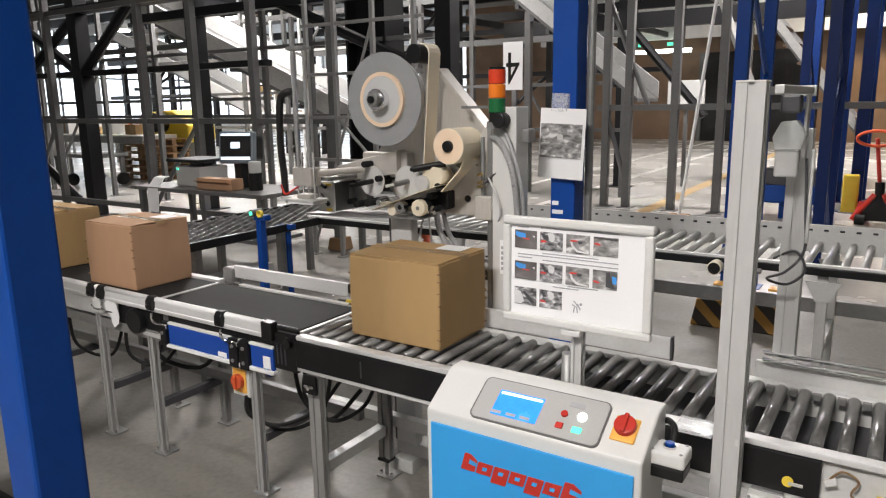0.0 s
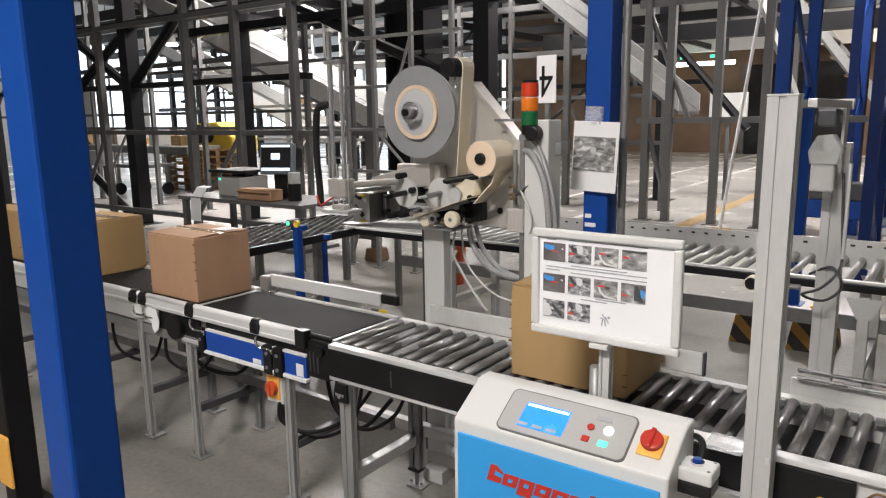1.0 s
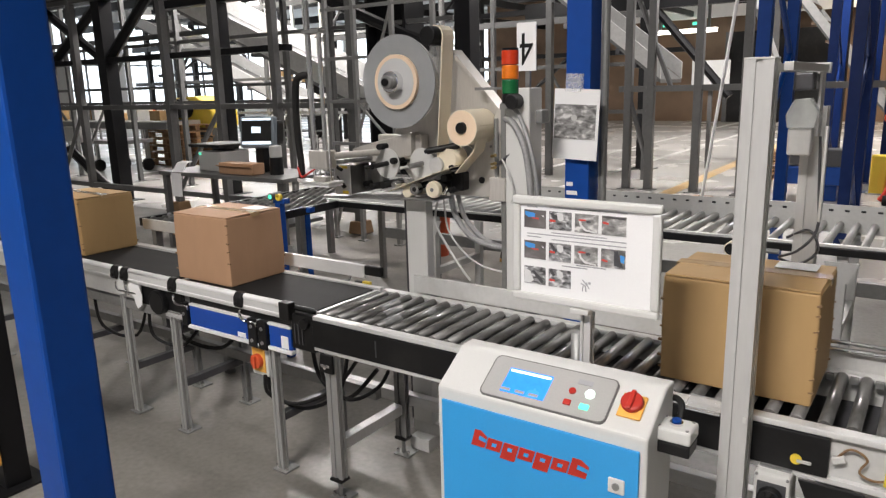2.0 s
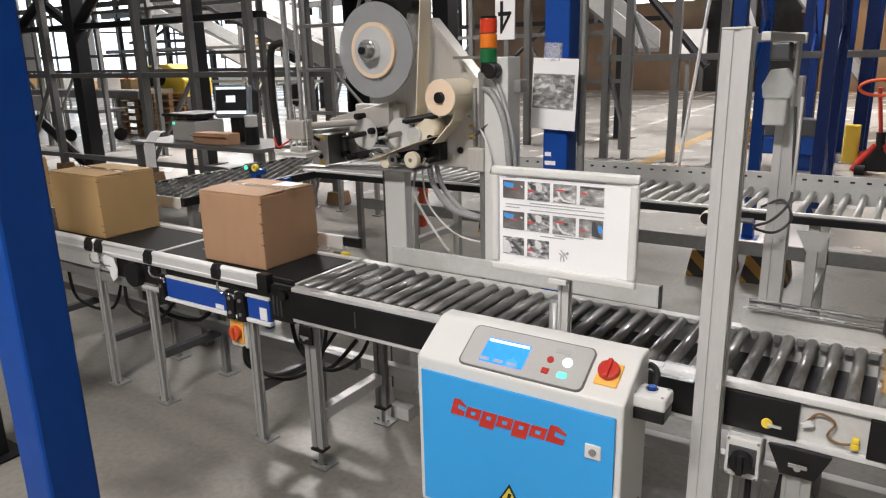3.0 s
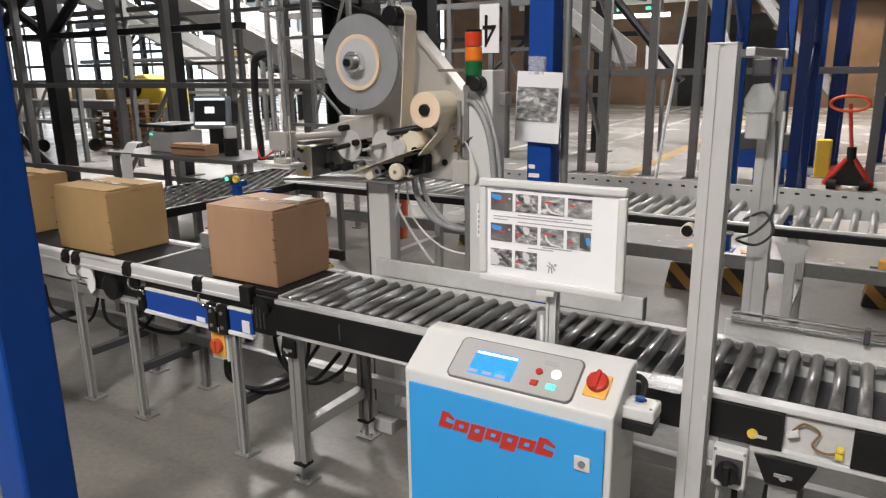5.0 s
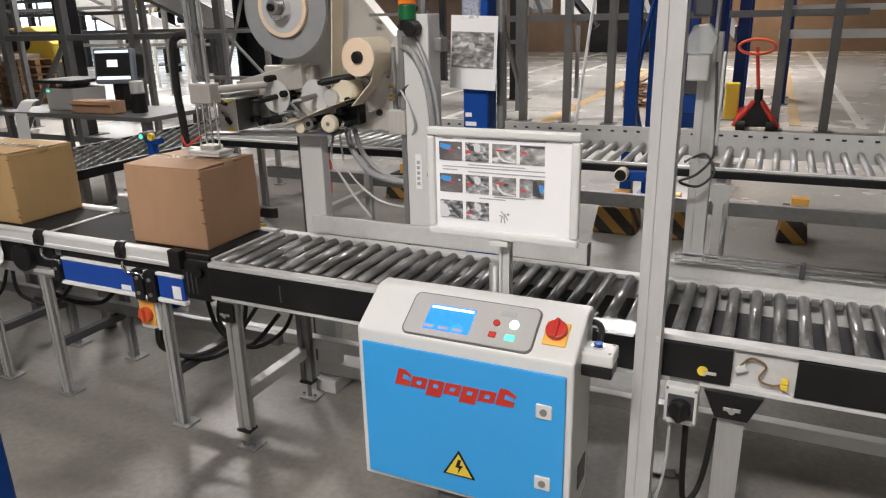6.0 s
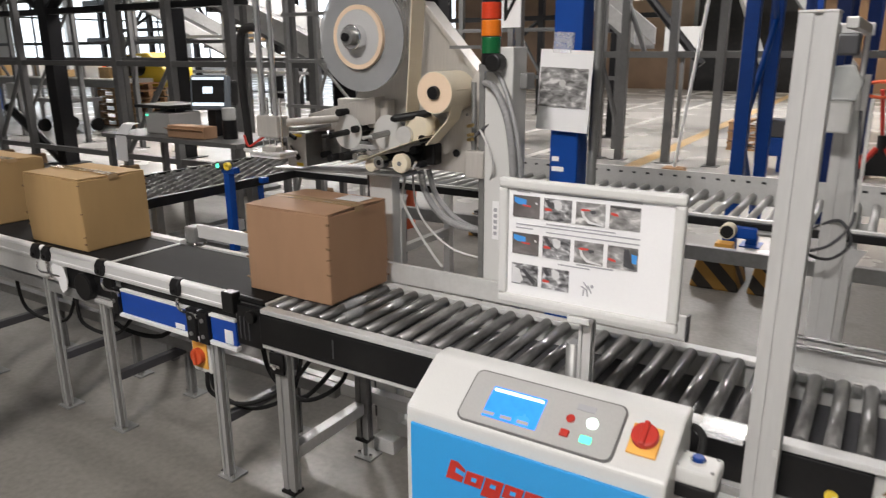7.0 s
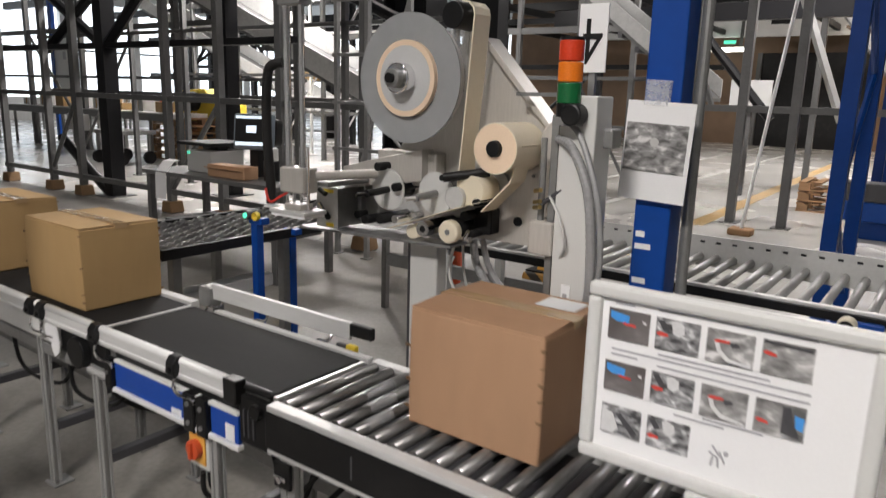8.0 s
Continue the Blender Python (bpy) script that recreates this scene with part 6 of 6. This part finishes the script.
def pallet_stack(x, y, n, label, rz=0):
    ob = thing("pallet_stack", label, "pallets", (x, y, 0), group="stacked pallets")
    for k in range(n):
        z = k * 0.144
        for dy in (-0.35, 0, 0.35):
            part("runner", box(x - 0.6, x + 0.6, y + dy - 0.05, y + dy + 0.05, z, z + 0.02), M_WOOD, ob)
            for dx in (-0.52, 0, 0.52):
                part("block", box(x + dx - 0.07, x + dx + 0.07, y + dy - 0.05, y + dy + 0.05, z + 0.02, z + 0.1), M_WOOD, ob)
        for i in range(7):
            xx = x - 0.55 + i * 0.183
            part("deck_board", box(xx - 0.05, xx + 0.05, y - 0.4, y + 0.4, z + 0.1, z + 0.122), M_WOOD, ob)
    return ob


pallet_stack(-12.9, 9.6, 6, "stack of worn wooden pallets")
pallet_stack(-1.2, 11.9, 3, "low stack of wooden pallets in the aisle")
pallet_stack(2.6, 13.0, 5, "stack of wooden pallets in the aisle")
ym = thing("yellow_machine", "yellow machine with a dark round drum", "machine", (-12.6, 10.3, 0))
part("hood", prism([(-13.9, 0.75), (-12.2, 0.75), (-12.2, 1.1), (-12.7, 1.42), (-13.5, 1.38), (-13.9, 1.05)], "y", 9.9, 10.6, 0.05), M_YELLOW, ym)
part("base", box(-13.8, -12.3, 9.95, 10.55, 0, 0.75, 0.02), M_GREYPAINT, ym)
part("drum", rod((-13.0, 9.9, 1.16), (-13.0, 9.65, 1.16), 0.2, 26), M_BLACK, ym)

# ---- weighing desk with display ----
dk = thing("work_desk", "dark steel work desk behind the belt", "desk", (-4.9, 4.5, 0))
part("tabletop", box(-5.75, -4.05, 4.2, 4.85, 0.715, 0.75, 0.004), M_GREYPAINT, dk)
for x in (-5.7, -4.12):
    for y in (4.25, 4.8):
        part("leg", box(x - 0.025, x + 0.025, y - 0.025, y + 0.025, 0, 0.714), M_GREYPAINT, dk)
part("shelf", box(-5.6, -4.2, 4.3, 4.8, 0.3, 0.33), M_GREYPAINT, dk)
M_TERMINAL = material("grey_blue_terminal_case", (0.16, 0.19, 0.22), 0.4, vary=0.08)
mn = thing("display_terminal", "grey terminal with a lit screen on the desk", "monitor", (-4.7, 4.52, 0.75))
TERMINAL = Matrix.Translation((-4.64, 4.5, 1.11)) @ pose(0, 0, 0, -8, 0, 24)


def turned(*a):
    bm = box(*a)
    bmesh.ops.transform(bm, matrix=TERMINAL, verts=bm.verts)
    return bm


part("casing", turned(-0.16, 0.16, -0.03, 0.06, -0.14, 0.14, 0.015), M_TERMINAL, mn)
part("screen", turned(-0.14, 0.14, -0.036, -0.0305, -0.112, 0.122, 0.002), M_BLACK, mn, "black screen")
part("screen_readout", turned(-0.045, 0.04, -0.038, -0.0365, -0.01, 0.045), M_LCDW, mn, "lit white readout")
part("screen_bar", turned(-0.136, 0.136, -0.038, -0.0365, -0.11, -0.084), M_LCDW, mn)
part("screen_bar", turned(-0.136, 0.136, -0.038, -0.0365, 0.1, 0.12), M_LCDW, mn)
part("rear_hood", turned(-0.15, 0.15, 0.06, 0.24, -0.1, 0.12, 0.03), M_BLACK, mn)
part("stand", box(-4.72, -4.62, 4.52, 4.62, 0.75, 0.98, 0.004), M_BLACK, mn)
pr = thing("label_printer", "grey label printer with a dark lid on the desk", "printer", (-5.2, 4.5, 0.75))
part("body", box(-5.36, -5.04, 4.38, 4.72, 0.751, 0.93, 0.01), M_KEYPAD, pr)
part("lid", box(-5.44, -5.0, 4.34, 4.76, 0.972, 1.0, 0.006), M_BLACK, pr)
part("lid_post", box(-5.3, -5.1, 4.5, 4.6, 0.93, 0.972), M_DARKGREY, pr)
part("status_light", box(-5.34, -5.31, 4.372, 4.379, 0.9, 0.918), M_GREENLED, pr)
part("label_strip", prism([(4.34, 0.84), (4.28, 0.83), (4.2, 0.74), (4.19, 0.52), (4.194, 0.52), (4.206, 0.738), (4.284, 0.826), (4.34, 0.836)], "x", -5.55, -5.4), M_PAPER, pr, "hanging white label strip")
bxs = thing("brown_carton", "low open brown carton on the desk", "box", (-4.7, 4.4, 0.75))
part("tray", box(-4.95, -4.5, 4.28, 4.42, 0.752, 0.85, 0.006), M_CARD[1], bxs)
part("flap", box(-4.94, -4.51, 4.24, 4.28, 0.82, 0.826, turn=pose(0, 0, 0, -20, 0, 0)), M_CARD[1], bxs)
bt = thing("small_dispenser", "black and white hand dispenser on the desk", "dispenser", (-4.38, 4.45, 0.75))
part("base", rod((-4.38, 4.45, 0.75), (-4.38, 4.45, 0.9), 0.06, 18), M_BLACK, bt)
part("top", rod((-4.38, 4.45, 0.9), (-4.38, 4.45, 1.0), 0.055, 18, bevel=0.01), M_LIGHTGREY, bt)

# ---- far sorting tables at the left ----
for x0, x1, y, lab in ((-19.5, -12.6, 9.6, "long low sorting conveyor far off"), (-24, -15.2, 12.4, "long low sorting conveyor far off")):
    ft = thing("sorting_table", lab, "conveyor", ((x0 + x1) / 2, y, 0), group="sorting tables")
    part("top", box(x0, x1, y - 0.5, y + 0.5, 0.82, 0.92, 0.01), M_LIGHTGREY, ft)
    part("edge", box(x0, x1, y - 0.54, y - 0.505, 0.76, 0.9), M_STEEL, ft)
    n = int((x1 - x0) / 1.2)
    for k in range(n + 1):
        for yy in (y - 0.42, y + 0.42):
            part("leg", box(x0 + 0.1 + k * 1.18, x0 + 0.15 + k * 1.18, yy - 0.025, yy + 0.025, 0, 0.819), M_STEEL, ft)
    part("motor_box", box(x0 + 3.2, x0 + 3.9, y - 0.7, y - 0.545, 0.45, 0.8, 0.02), M_LIGHTGREY, ft)
rnd = random.Random(7)
for k in range(16):
    x, y = (-19.2 + k * 0.82, 9.6) if k < 8 else (-23.6 + (k - 8) * 1.05, 12.4)
    w, h = rnd.uniform(0.25, 0.45), rnd.uniform(0.12, 0.35)
    mt = (M_LIGHTGREY, M_CARD[0], M_WHITE, M_ORANGERED, M_STEEL)[rnd.randrange(5)]
    g = thing("parcel", "small parcel lying on the sorting table", "parcel", (x, y, 0.92), group="parcels on the sorting tables")
    part("carton", box(x - w / 2, x + w / 2, y - 0.2, y + 0.2, 0.921, 0.92 + h, 0.01), mt, g)
    part("tape", box(x - 0.03, x + 0.03, y - 0.203, y + 0.203, 0.93, 0.923 + h), M_TAPE, g)
ct = thing("push_cart", "grey push cart with wheels", "cart", (-11.9, 7.6, 0))
part("deck", box(-13.4, -12.4, 7.9, 8.6, 0.55, 0.62, 0.01), M_STEEL, ct)
for x in (-13.3, -12.5):
    for y in (7.95, 8.5):
        part("wheel", rod((x - 0.03, y, 0.12), (x + 0.03, y, 0.12), 0.12, 18), M_RUBBER, ct)
        part("upright", box(x - 0.025, x + 0.025, y - 0.025, y + 0.025, 0.12, 0.55), M_STEEL, ct)
nd = thing("white_notice", "white notice board with a small grey mark", "sign", (-19.0, 10.4, 0))
part("board", box(-19.6, -18.6, 10.38, 10.42, 1.3, 2.6, 0.01), M_WHITE, nd)
part("post", box(-19.75, -19.6, 10.36, 10.46, 0, 3.6), M_BLUE, nd)
part("printed_mark", box(-19.15, -19.0, 10.37, 10.379, 2.05, 2.25), M_TEXTBAR, nd)
nd2 = thing("storage_shelf", "dark storage shelf with brown cartons far off", "shelf", (-16, 16.8, 0))
for z in (0.2, 0.95, 1.7):
    part("shelf_board", box(-17.5, -14.5, 16.5, 17.1, z, z + 0.04), M_GREYPAINT, nd2)
for x in (-17.5, -16, -14.5):
    part("upright", box(x - 0.03, x + 0.03, 16.5, 17.1, 0, 2.4), M_BLACKSTEEL, nd2)
for k in range(6):
    x = -17.2 + k * 0.48
    cc = thing("stored_carton", "brown carton on the storage shelf", "box", (x, 16.8, 0.99 if k % 2 else 1.74), group="cartons on the shelf")
    z = 0.991 if k % 2 else 1.741
    part("carton", box(x - 0.18, x + 0.18, 16.55, 17.0, z, z + 0.35, 0.01), M_CARD[k % 2], cc)
    part("tape", box(x - 0.02, x + 0.02, 16.546, 17.004, z + 0.02, z + 0.353), M_TAPE, cc)

# dark post with an orange guard beyond the near column
dp = thing("dark_post", "dark steel post with an orange foot guard", "post", (-2.55, 1.2, 0))
part("post", box(-2.72, -2.62, 1.23, 1.33, 0.01, 2.2, 0.005), M_BLACKSTEEL, dp)
part("guard", box(-2.73, -2.61, 1.215, 1.228, 0.12, 0.34, 0.01), M_AMBERPLATE, dp)
part("base_plate", box(-2.77, -2.57, 1.18, 1.38, 0, 0.011), M_BLACKSTEEL, dp)


NEAR = {"floor", "roller_conveyor", "belt_conveyor", "side_guide", "switch_box", "scanner_arch", "control_cabinet", "push_button_box", "instruction_board",
        "cardboard_box", "label_applicator", "signal_tower", "number_sign", "blue_column", "printed_sheet", "rear_conveyor", "skate_wheel_conveyor", "sensor_post",
        "dark_post", "post_guard", "added_luminaire_light", "bay_light", "strip_light", "exit_sign", "loading_bay", "bay_luminaire", "rack_upright"}
bpy.context.view_layer.update()
for ob in list(scene.objects):
    if ob.parent is None and ob.type in {"EMPTY", "MESH"} and ob.name.split(".")[0] not in NEAR:
        ob.matrix_world = HALL @ ob.matrix_world


# ---- what moves ----
def motions():
    top = 0.7445
    def rows(wide, points):
        return [(t, pose(fr - wide / 2, y + BD / 2, top)) for t, fr, y in points]
    walk(box_a, rows(0.385, [(0.0, -0.953, 2.035), (0.5, -0.67, 2.03), (1.0, -0.4, 2.028), (1.5, -0.1, 2.025), (2.0, 0.147, 2.022), (2.2, 0.25, 2.02),
                             (3.3, 0.95, 2.02), (4.5, 1.7, 2.02), (5.2, 2.1, 2.02), (5.6, 2.18, 2.02), (8.0, 2.18, 2.02)]))
    walk(box_b, rows(0.365, [(0.0, -2.598, 2.003), (0.45, -2.592, 2.003), (0.7, -2.53, 2.0), (1.0, -2.425, 2.0), (1.5, -2.243, 2.005), (2.0, -2.083, 2.01), (2.5, -1.918, 2.012),
                             (3.0, -1.743, 2.015), (3.3, -1.638, 2.017), (3.5, -1.590, 2.018), (3.7, -1.584, 2.018), (6.1, -1.590, 2.015), (6.3, -1.568, 2.015), (6.5, -1.519, 2.016),
                             (7.0, -1.317, 2.045), (7.5, -1.083, 2.064), (8.0, -0.796, 2.077)]))
    walk(box_c, rows(0.41, [(0.0, -3.370, 2.02), (1.4, -3.370, 2.02), (1.7, -3.345, 2.02), (2.0, -3.275, 2.018), (2.5, -3.070, 2.012), (3.0, -2.830, 2.005), (3.4, -2.645, 2.003),
                            (3.7, -2.605, 2.008), (4.0, -2.600, 2.008), (8.0, -2.600, 2.008)]))
    walk(box_d, rows(0.41, [(0.0, -4.210, 2.02), (1.9, -4.210, 2.02), (2.5, -4.030, 2.02), (3.0, -3.860, 2.02), (3.5, -3.650, 2.02), (4.0, -3.460, 2.02), (4.3, -3.415, 2.02), (8.0, -3.415, 2.02)]))
    walk(tamp, [(t, pose(0, 0, z)) for t, z in ((0.0, 0), (5.8, 0), (5.9, -0.05), (6.0, -0.122), (6.25, -0.122), (6.35, -0.07), (6.45, 0), (8.0, 0))])


motions()
